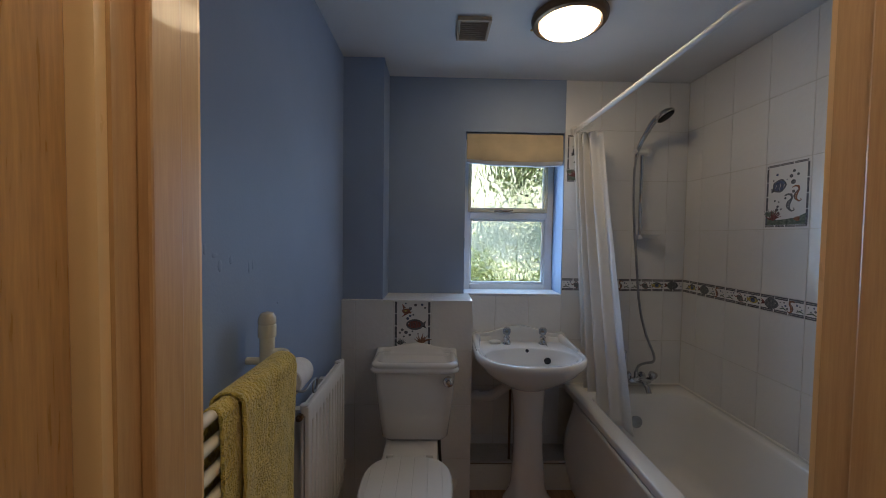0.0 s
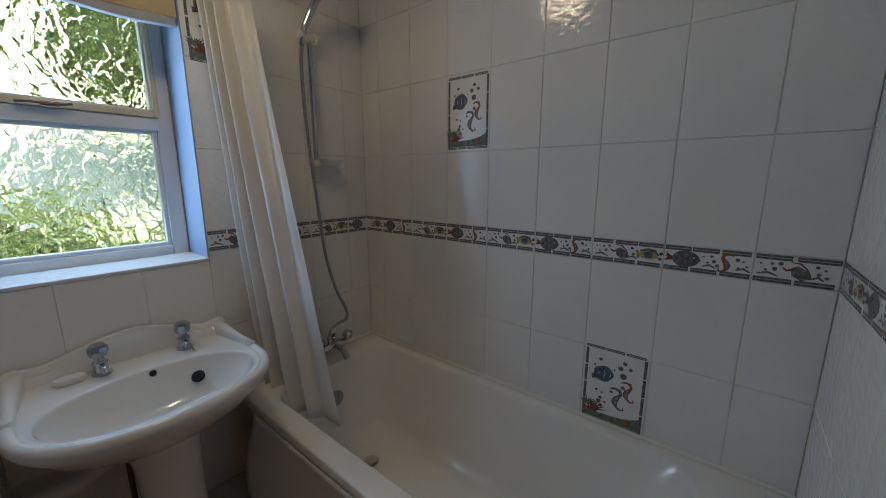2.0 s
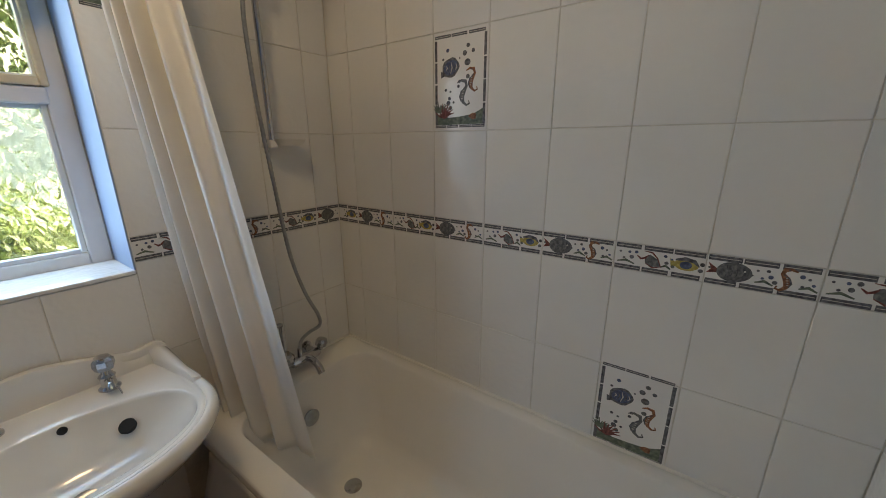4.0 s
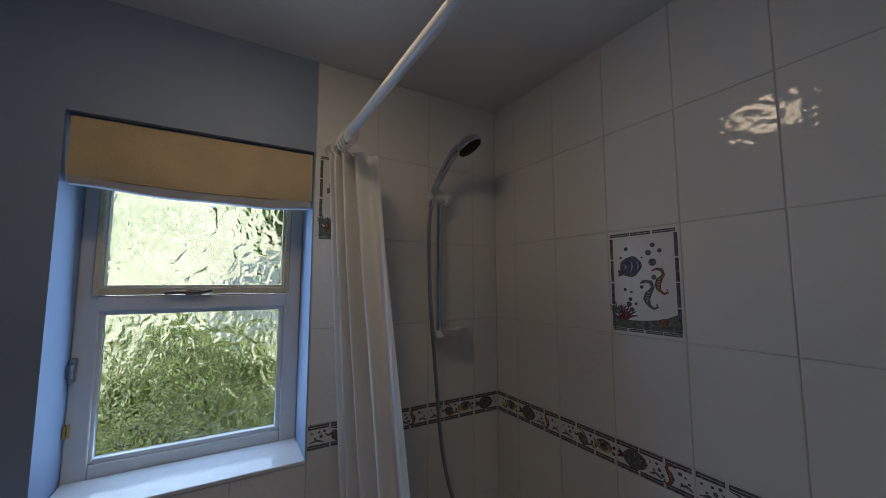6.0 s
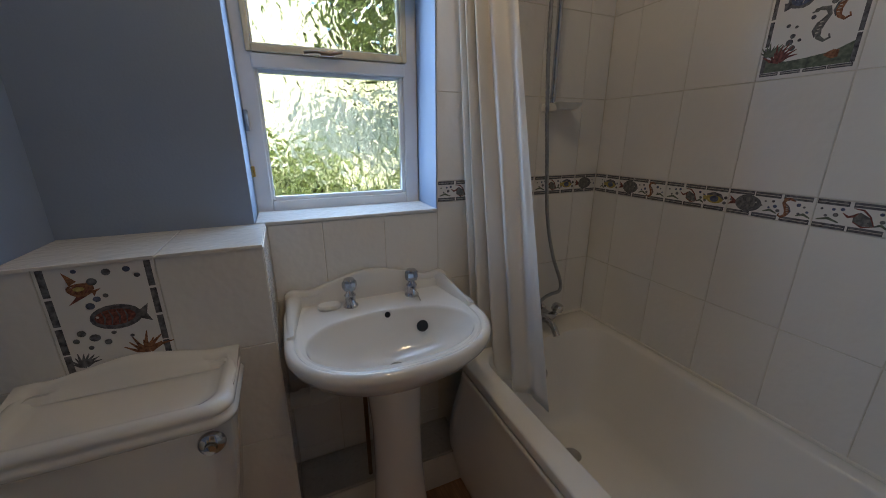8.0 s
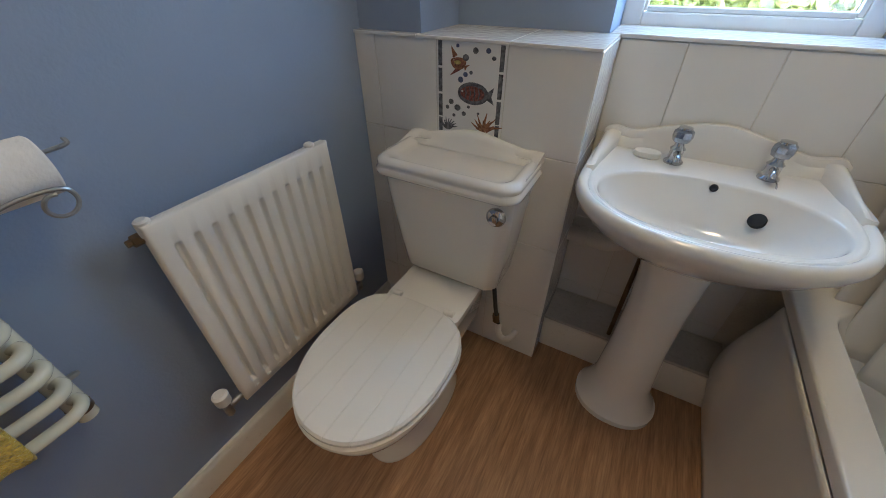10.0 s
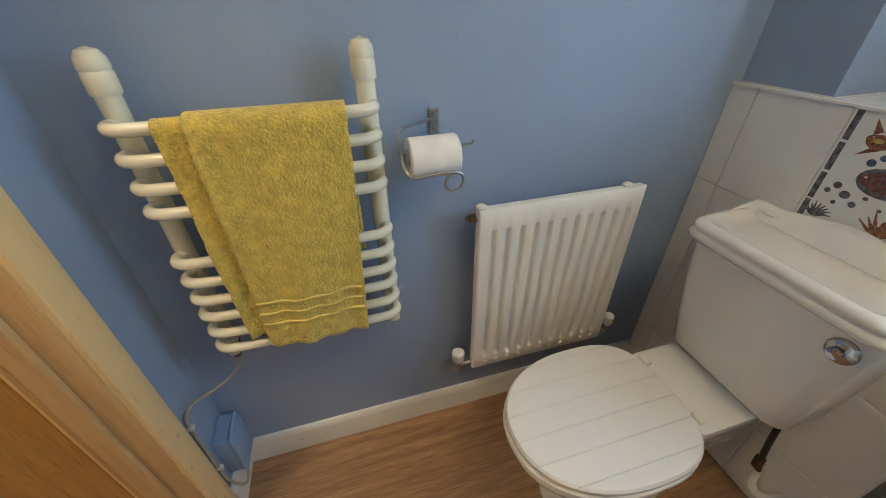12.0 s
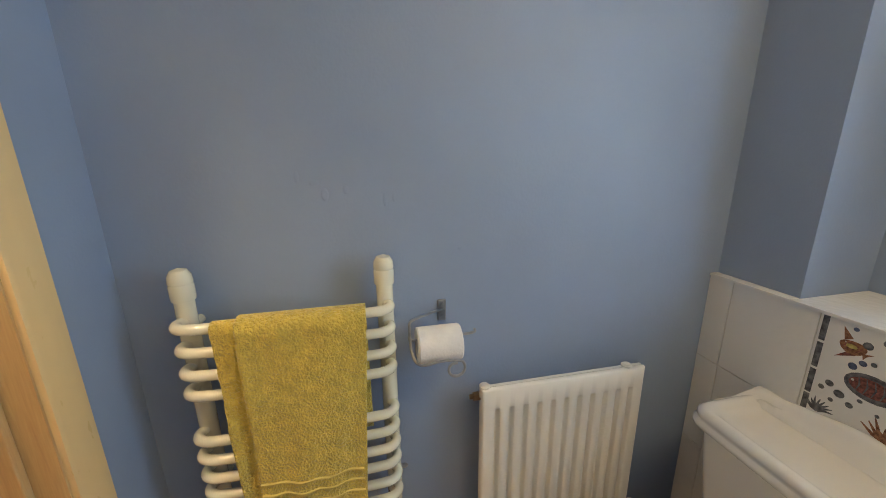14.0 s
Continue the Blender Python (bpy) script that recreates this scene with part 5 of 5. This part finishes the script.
def fish(bm, x, z, w, h, slot, stripe, flip=1, rot=0.0):
    c, s = math.cos(rot), math.sin(rot)

    def at(a, b):
        return (x + flip * (a * c - b * s) * w, z + (a * s + b * c) * h)
    flat(bm, [at(0.5 * math.cos(t) - 0.03, 0.5 * math.sin(t) * (1 - 0.25 * math.cos(t))) for t in (2 * math.pi * k / 20 for k in range(20))], slot, 0.0004)
    flat(bm, [at(-0.45, 0.02), at(-0.72, 0.34), at(-0.66, 0.0), at(-0.72, -0.32)], slot, 0.0004)
    flat(bm, [at(0.15, 0.40), at(-0.35, 0.66), at(-0.30, 0.36)], stripe, 0.00035)
    flat(bm, [at(0.10, -0.40), at(-0.32, -0.64), at(-0.28, -0.34)], stripe, 0.00035)
    for k in range(4):
        a = -0.32 + 0.17 * k
        hh = 0.42 * math.sqrt(max(0.05, 1 - (a / 0.5) ** 2))
        flat(bm, [at(a, -hh), at(a + 0.05, -hh * 0.3), at(a + 0.04, hh), at(a - 0.01, hh * 0.3)], stripe, 0.0005)
    blob(bm, *at(0.32, 0.08), 0.035 * w, 0.035 * w, SLOT["pale"], 0.0006, 8)


def coral(bm, x, z, s, slot, seed):
    rnd = random.Random(seed)
    for k in range(9):
        a = radians(20 + 17 * k)
        l = s * rnd.uniform(0.6, 1.0)
        ribbon(bm, [(x, z), (x + 0.5 * l * math.cos(a + 0.2), z + 0.5 * l * math.sin(a + 0.2)), (x + l * math.cos(a), z + l * math.sin(a))], [0.09 * s, 0.07 * s, 0.02 * s], slot, 0.0004 + 0.00002 * k)


def bubbles(bm, spots, seed):
    rnd = random.Random(seed)
    for x, z, r in spots:
        blob(bm, x, z, r, r * rnd.uniform(0.85, 1.0), SLOT[rnd.choice(("dark", "grey", "blue", "dark"))], 0.0004, 10)


def print_mesh(name, bm):
    me = bpy.data.meshes.new(name)
    bm.to_mesh(me)
    bm.free()
    for k in NAMES:
        me.materials.append(INK[k])
    return me


def dashes(bm, x0, x1, z0, z1, along, n, seed):
    """A dark band broken into uneven strokes."""
    rnd = random.Random(seed)
    for k in range(n):
        a, b = k / n + 0.012 / n, (k + 1) / n - rnd.uniform(0.02, 0.10) / n
        if along == "x":
            q = [(x0 + (x1 - x0) * a, z0), (x0 + (x1 - x0) * b, z0), (x0 + (x1 - x0) * b, z1), (x0 + (x1 - x0) * a, z1)]
        else:
            q = [(x0, z0 + (z1 - z0) * a), (x1, z0 + (z1 - z0) * a), (x1, z0 + (z1 - z0) * b), (x0, z0 + (z1 - z0) * b)]
        flat(bm, q, SLOT["dark"], 0.0003)
        if along == "x":
            m = (z0 + z1) / 2
            flat(bm, [(q[0][0] + 0.002, m - 0.0008), (q[1][0] - 0.002, m - 0.0008), (q[1][0] - 0.002, m + 0.0008), (q[0][0] + 0.002, m + 0.0008)], SLOT["pale"], 0.00045)


def picture_seahorses():
    bm = bmesh.new()
    W2, H2 = 0.094, 0.137
    dashes(bm, -W2, W2, H2 - 0.009, H2, "x", 3, 1)
    dashes(bm, -W2, W2, -H2, -H2 + 0.008, "x", 4, 2)
    dashes(bm, -W2, -W2 + 0.009, -H2 + 0.008, H2 - 0.009, "z", 4, 3)
    dashes(bm, W2 - 0.009, W2, -H2 + 0.008, H2 - 0.009, "z", 4, 4)
    blob(bm, -0.034, 0.042, 0.033, 0.028, SLOT["dark"], 0.00036, 18, 0.35, 0.05)
    blob(bm, -0.033, 0.042, 0.027, 0.021, SLOT["blue"], 0.0004, 18, 0.35)
    flat(bm, [(-0.058, 0.030), (-0.072, 0.034), (-0.070, 0.014), (-0.054, 0.020)], SLOT["dark"], 0.00038)
    for k in range(5):
        ribbon(bm, [(-0.050 + 0.009 * k, 0.060 - 0.005 * abs(k - 2.5)), (-0.046 + 0.009 * k, 0.042), (-0.052 + 0.009 * k, 0.024 + 0.005 * abs(k - 2))], [0.0006, 0.0018, 0.0006], SLOT["dark" if k % 2 else "pale"], 0.0005)
    seahorse(bm, 0.044, 0.000, 0.068, SLOT["orange"], -1)
    seahorse(bm, 0.014, -0.036, 0.076, SLOT["grey"], -1)
    flat(bm, [(-0.085, -0.128), (0.085, -0.128), (0.085, -0.082), (0.05, -0.098), (0.0, -0.104), (-0.04, -0.106), (-0.085, -0.094)], SLOT["green"], 0.0003)
    coral(bm, -0.055, -0.105, 0.045, SLOT["red"], 5)
    coral(bm, -0.074, -0.088, 0.040, SLOT["green"], 6)
    blob(bm, 0.050, -0.104, 0.014, 0.010, SLOT["orange"], 0.0005, 8, wob=0.2)
    bubbles(bm, [(-0.045, 0.092, 0.006), (0.030, 0.098, 0.007), (0.018, 0.078, 0.008), (0.028, 0.052, 0.011), (0.048, 0.082, 0.006), (-0.062, 0.068, 0.004), (0.030, 0.012, 0.007), (0.0, 0.0, 0.005),
                 (-0.004, -0.014, 0.005), (-0.052, -0.022, 0.005), (-0.034, -0.028, 0.004), (-0.038, -0.048, 0.006), (-0.042, -0.062, 0.008), (-0.022, -0.060, 0.004), (-0.034, -0.076, 0.007), (0.0, 0.066, 0.003)], 9)
    return print_mesh("sea_print", bm)


def picture_fish():
    bm = bmesh.new()
    W2, H2 = 0.094, 0.133
    dashes(bm, -W2, -W2 + 0.012, -H2, H2, "z", 4, 13)
    dashes(bm, W2 - 0.012, W2, -H2, H2, "z", 4, 14)
    blob(bm, 0.012, 0.006, 0.046, 0.029, SLOT["dark"], 0.0003, 20)
    flat(bm, [(0.048, 0.010), (0.072, 0.028), (0.066, 0.004), (0.074, -0.016), (0.046, -0.002)], SLOT["dark"], 0.0003)
    blob(bm, 0.010, 0.006, 0.036, 0.019, SLOT["red"], 0.0004, 18)
    for k in range(4):
        ribbon(bm, [(-0.012 + 0.013 * k, 0.023), (-0.008 + 0.013 * k, 0.006), (-0.012 + 0.013 * k, -0.011)], [0.0007, 0.0018, 0.0007], SLOT["dark"], 0.0005)
    blob(bm, -0.020, 0.010, 0.003, 0.003, SLOT["pale"], 0.0006, 8)
    fish(bm, -0.036, 0.078, 0.046, 0.030, SLOT["orange"], SLOT["red"], -1, 0.5)
    flat(bm, [(-0.050, 0.088), (-0.056, 0.118), (-0.036, 0.096)], SLOT["orange"], 0.00034)
    flat(bm, [(-0.040, 0.066), (-0.060, 0.044), (-0.026, 0.062)], SLOT["red"], 0.00034)
    blob(bm, -0.036, 0.079, 0.010, 0.005, SLOT["yellow"], 0.00055, 10)
    coral(bm, 0.055, -0.090, 0.052, SLOT["orange"], 15)
    coral(bm, -0.062, -0.100, 0.040, SLOT["dark"], 16)
    flat(bm, [(-0.082, -0.131), (0.082, -0.131), (0.082, -0.105), (0.03, -0.098), (-0.02, -0.104), (-0.082, -0.112)], SLOT["grey"], 0.00032)
    bubbles(bm, [(0.015, 0.110, 0.008), (-0.012, 0.092, 0.009), (-0.036, 0.118, 0.005), (0.050, 0.112, 0.007), (0.066, 0.096, 0.006), (-0.012, 0.052, 0.007), (-0.026, 0.038, 0.008), (0.004, 0.058, 0.005),
                 (-0.054, -0.022, 0.008), (-0.066, -0.038, 0.006), (-0.034, -0.036, 0.010), (-0.014, -0.050, 0.007), (-0.045, -0.058, 0.005), (0.0, -0.030, 0.005), (0.030, -0.044, 0.004)], 19)
    return print_mesh("reef_print", bm)


def round_fish(bm, x, z):
    """The broad grey fish with a dark face that fills the height of the border."""
    flat(bm, [(x + 0.036 * math.cos(t) * (1.0 if math.cos(t) > 0 else 0.85), z + 0.0235 * math.sin(t)) for t in (2 * math.pi * k / 22 for k in range(22))], SLOT["dark"], 0.00034)
    flat(bm, [(x - 0.004 + 0.027 * math.cos(t), z + 0.0195 * math.sin(t)) for t in (2 * math.pi * k / 20 for k in range(20))], SLOT["grey"], 0.00042)
    flat(bm, [(x + 0.016, z + 0.014), (x + 0.040, z - 0.001), (x + 0.016, z - 0.015), (x + 0.021, z)], SLOT["dark"], 0.0005)
    flat(bm, [(x - 0.030, z + 0.004), (x - 0.048, z + 0.017), (x - 0.041, z + 0.002), (x - 0.050, z - 0.010), (x - 0.030, z - 0.006)], SLOT["red"], 0.00046)
    for k in range(4):
        c = x - 0.022 + 0.0095 * k
        ribbon(bm, [(c, z + 0.016), (c + 0.003, z), (c, z - 0.016)], [0.0006, 0.0012, 0.0006], SLOT["dark"], 0.0005)
    blob(bm, x + 0.022, z + 0.005, 0.0022, 0.0022, SLOT["pale"], 0.0006, 8)


def tang(bm, x, z):
    """The grey fish with long red-edged tail points, head down."""
    flat(bm, [(x - 0.014, z + 0.006), (x - 0.002, z + 0.013), (x + 0.014, z + 0.004), (x + 0.024, z - 0.015), (x + 0.004, z - 0.019), (x - 0.012, z - 0.010)], SLOT["grey"], 0.0004)
    ribbon(bm, [(x - 0.016, z + 0.021), (x + 0.002, z + 0.019), (x + 0.015, z + 0.006), (x + 0.025, z - 0.016)], [0.0008, 0.0022, 0.0018, 0.0008], SLOT["red"], 0.0005)
    ribbon(bm, [(x - 0.032, z + 0.007), (x - 0.022, z - 0.001), (x - 0.012, z + 0.003), (x - 0.006, z + 0.011)], [0.0010, 0.0030, 0.0028, 0.0008], SLOT["red"], 0.0005)
    ribbon(bm, [(x - 0.012, z - 0.011), (x + 0.006, z - 0.021), (x + 0.024, z - 0.016)], [0.0008, 0.0020, 0.0008], SLOT["red"], 0.0005)
    blob(bm, x + 0.014, z - 0.009, 0.0015, 0.0015, SLOT["dark"], 0.0006, 6)


def angel(bm, x, z):
    """The small yellow fish with a blue belly and a black back."""
    flat(bm, [(x + 0.026 * math.cos(t), z + 0.015 * math.sin(t)) for t in (2 * math.pi * k / 20 for k in range(20))], SLOT["yellow"], 0.00036)
    flat(bm, [(x - 0.022, z + 0.003), (x - 0.036, z + 0.012), (x - 0.032, z - 0.010), (x - 0.020, z - 0.006)], SLOT["yellow"], 0.00036)
    blob(bm, x - 0.001, z - 0.001, 0.013, 0.010, SLOT["blue"], 0.00044, 14)
    ribbon(bm, [(x - 0.024, z + 0.010), (x - 0.004, z + 0.015), (x + 0.016, z + 0.011), (x + 0.027, z - 0.001)], [0.0022, 0.0048, 0.0046, 0.0012], SLOT["dark"], 0.0005)


def border_print(kind, w, side):
    """kind 0: round fish and seahorse; kind 1: tang and angel fish. A cut tile keeps its start (side -1) or its end (side 1)."""
    bm = bmesh.new()
    a, c = w / 2 - 0.0005, 0.0355
    off = -side * (0.1002 - a)
    for k, (z0, z1) in enumerate(((c - 0.0125, c), (-c, -c + 0.0125))):
        dashes(bm, -a, a, z0, z1, "x", max(1, round(3 * w / 0.2)), 21 + kind + 3 * k)

    def fits(x, r):
        return abs(x + off) + r < a + 0.004
    if kind == 0:
        if fits(-0.050, 0.040):
            round_fish(bm, -0.050 + off, 0.0)
        if fits(0.044, 0.024):
            seahorse(bm, 0.044 + off, -0.001, 0.052, SLOT["orange"], 1, 1.25)
        weed, dots = ((-0.008, 0.024), (0.066, 0.096)), ((-0.006, 0.012), (0.004, -0.004), (0.012, 0.014), (0.018, 0.001), (0.071, -0.010), (0.080, 0.008), (0.088, -0.004), (0.026, -0.010), (-0.094, 0.004), (0.068, 0.012))
    else:
        if fits(-0.016, 0.030):
            tang(bm, -0.016 + off, 0.0)
        if fits(0.062, 0.028):
            angel(bm, 0.062 + off, 0.0)
        weed, dots = ((-0.094, -0.052), (0.008, 0.030)), ((-0.088, 0.012), (-0.078, -0.004), (-0.066, 0.013), (-0.060, 0.000), (0.016, 0.014), (0.020, -0.003), (0.030, 0.008), (0.034, -0.010), (0.094, 0.006), (-0.050, 0.015), (0.092, -0.010))
    for p, q in weed:
        if fits((p + q) / 2, (q - p) / 2):
            ribbon(bm, [(p + off, -0.016), ((p + q) / 2 + off, -0.010), (q + off, -0.018)], [0.0015, 0.0034, 0.0016], SLOT["green"], 0.0003)
    rnd = random.Random(31 + kind)
    bubbles(bm, [(x + off, z, rnd.uniform(0.0028, 0.0056)) for x, z in dots if fits(x, 0.006)], 33 + kind)
    return print_mesh("border_print", bm)


SEA, REEF = picture_seahorses(), picture_fish()
BORDER = {}


def add_print(t, me, name):
    ob = new(name, me)
    ob.parent = t
    return ob


def border_at(parent, facing, face, u0, u1, k, side=-1):
    t = tile_at(parent, facing, face, u0, u1, ZB0, ZB1, "border_tile")
    key = (k % 2, round(u1 - u0, 3), side)
    if key not in BORDER:
        BORDER[key] = border_print(key[0], u1 - u0 - 2 * GAP, side)
    add_print(t, BORDER[key], "border_print")
    return t


ZB0, ZB1 = 1.1185, 1.1915
ROWS = [(0.545, 0.8185), (0.8185, ZB0), (ZB1, 1.485), (1.485, 1.780), (1.780, 2.075), (2.075, ZC)]
P = 0.2025
# right-hand wall, column joints counted from the upper picture tile
YS = [YB] + [1.67 + P * k for k in range(-4, 4)] + [YW]
for i, (a, b) in enumerate(zip(YS, YS[1:])):
    for j, (lo, hi) in enumerate(ROWS):
        t = tile_at(wall_east, "-x", XR, a, b, lo, hi)
        if (abs(a - 1.67) < 0.01 and j == 3) or (abs(a - 1.0625) < 0.01 and j == 0):
            o = add_print(t, SEA, "picture")
            o["label"] = "printed picture of fish and seahorses"
            if j == 0:
                o.location = (0, 0, 0.006)
    border_at(wall_east, "-x", XR, a, b, i + 1, 1 if b == YW else -1)
# window wall, beside the window
XS = [WR + 0.0005, 1.178, 1.383, 1.588, XR]
for i, (a, b) in enumerate(zip(XS, XS[1:])):
    for j, (lo, hi) in enumerate(ROWS):
        t = tile_at(wall_north_tiled, "-y", YW, a, b, lo if j else 0.52, hi)
        if i == 0 and j == 4:
            add_print(t, SEA, "picture").location = (0.003, 0, -0.02)
    border_at(wall_north_tiled, "-y", YW, a, b, i + 1)
# below the window
XB = [0.4055, 0.565, 0.767, WR + 0.0005]
for a, b in zip(XB, XB[1:]):
    for lo, hi in ((0.176, 0.235), (0.235, 0.535), (0.535, 0.835), (0.835, WS - 0.012)):
        tile_at(wall_north_tiled, "-y", YW, a, b, lo, hi)
# end wall behind the bath's head
XE = [0.985, 1.10, 1.3025, 1.505, XR]
for i, (a, b) in enumerate(zip(XE, XE[1:])):
    for lo, hi in ROWS:
        tile_at(wall_south_tiled, "+y", YB, a, b, lo, hi)
    border_at(wall_south_tiled, "+y", YB, a, b, i)
# boxing behind the toilet: face, return and ledge
XF = [XL, -0.218, -0.015, 0.187, 0.4035]
for i, (a, b) in enumerate(zip(XF, XF[1:])):
    for j, (lo, hi) in enumerate(((0.0, 0.238), (0.238, 0.532), (0.532, 0.828), (0.828, WS - 0.008))):
        t = tile_at(boxing, "-y", 2.15, a, b, lo, hi)
        if i == 2 and j == 3:
            o = add_print(t, REEF, "picture")
            o["label"] = "printed picture of reef fish and coral"
for lo, hi in ((0.0, 0.238), (0.238, 0.532), (0.532, 0.828), (0.828, WS - 0.008)):
    tile_at(boxing, "+x", 0.405, 2.1515, YW, lo, hi)
for a, b in ((-0.076, 0.190), (0.190, 0.404)):
    tile_at(boxing, "+z", WS - 0.002, a, b, 2.146, YW)
tile_at(boxing, "+z", WS - 0.002, XL, -0.076, 2.146, 2.177)
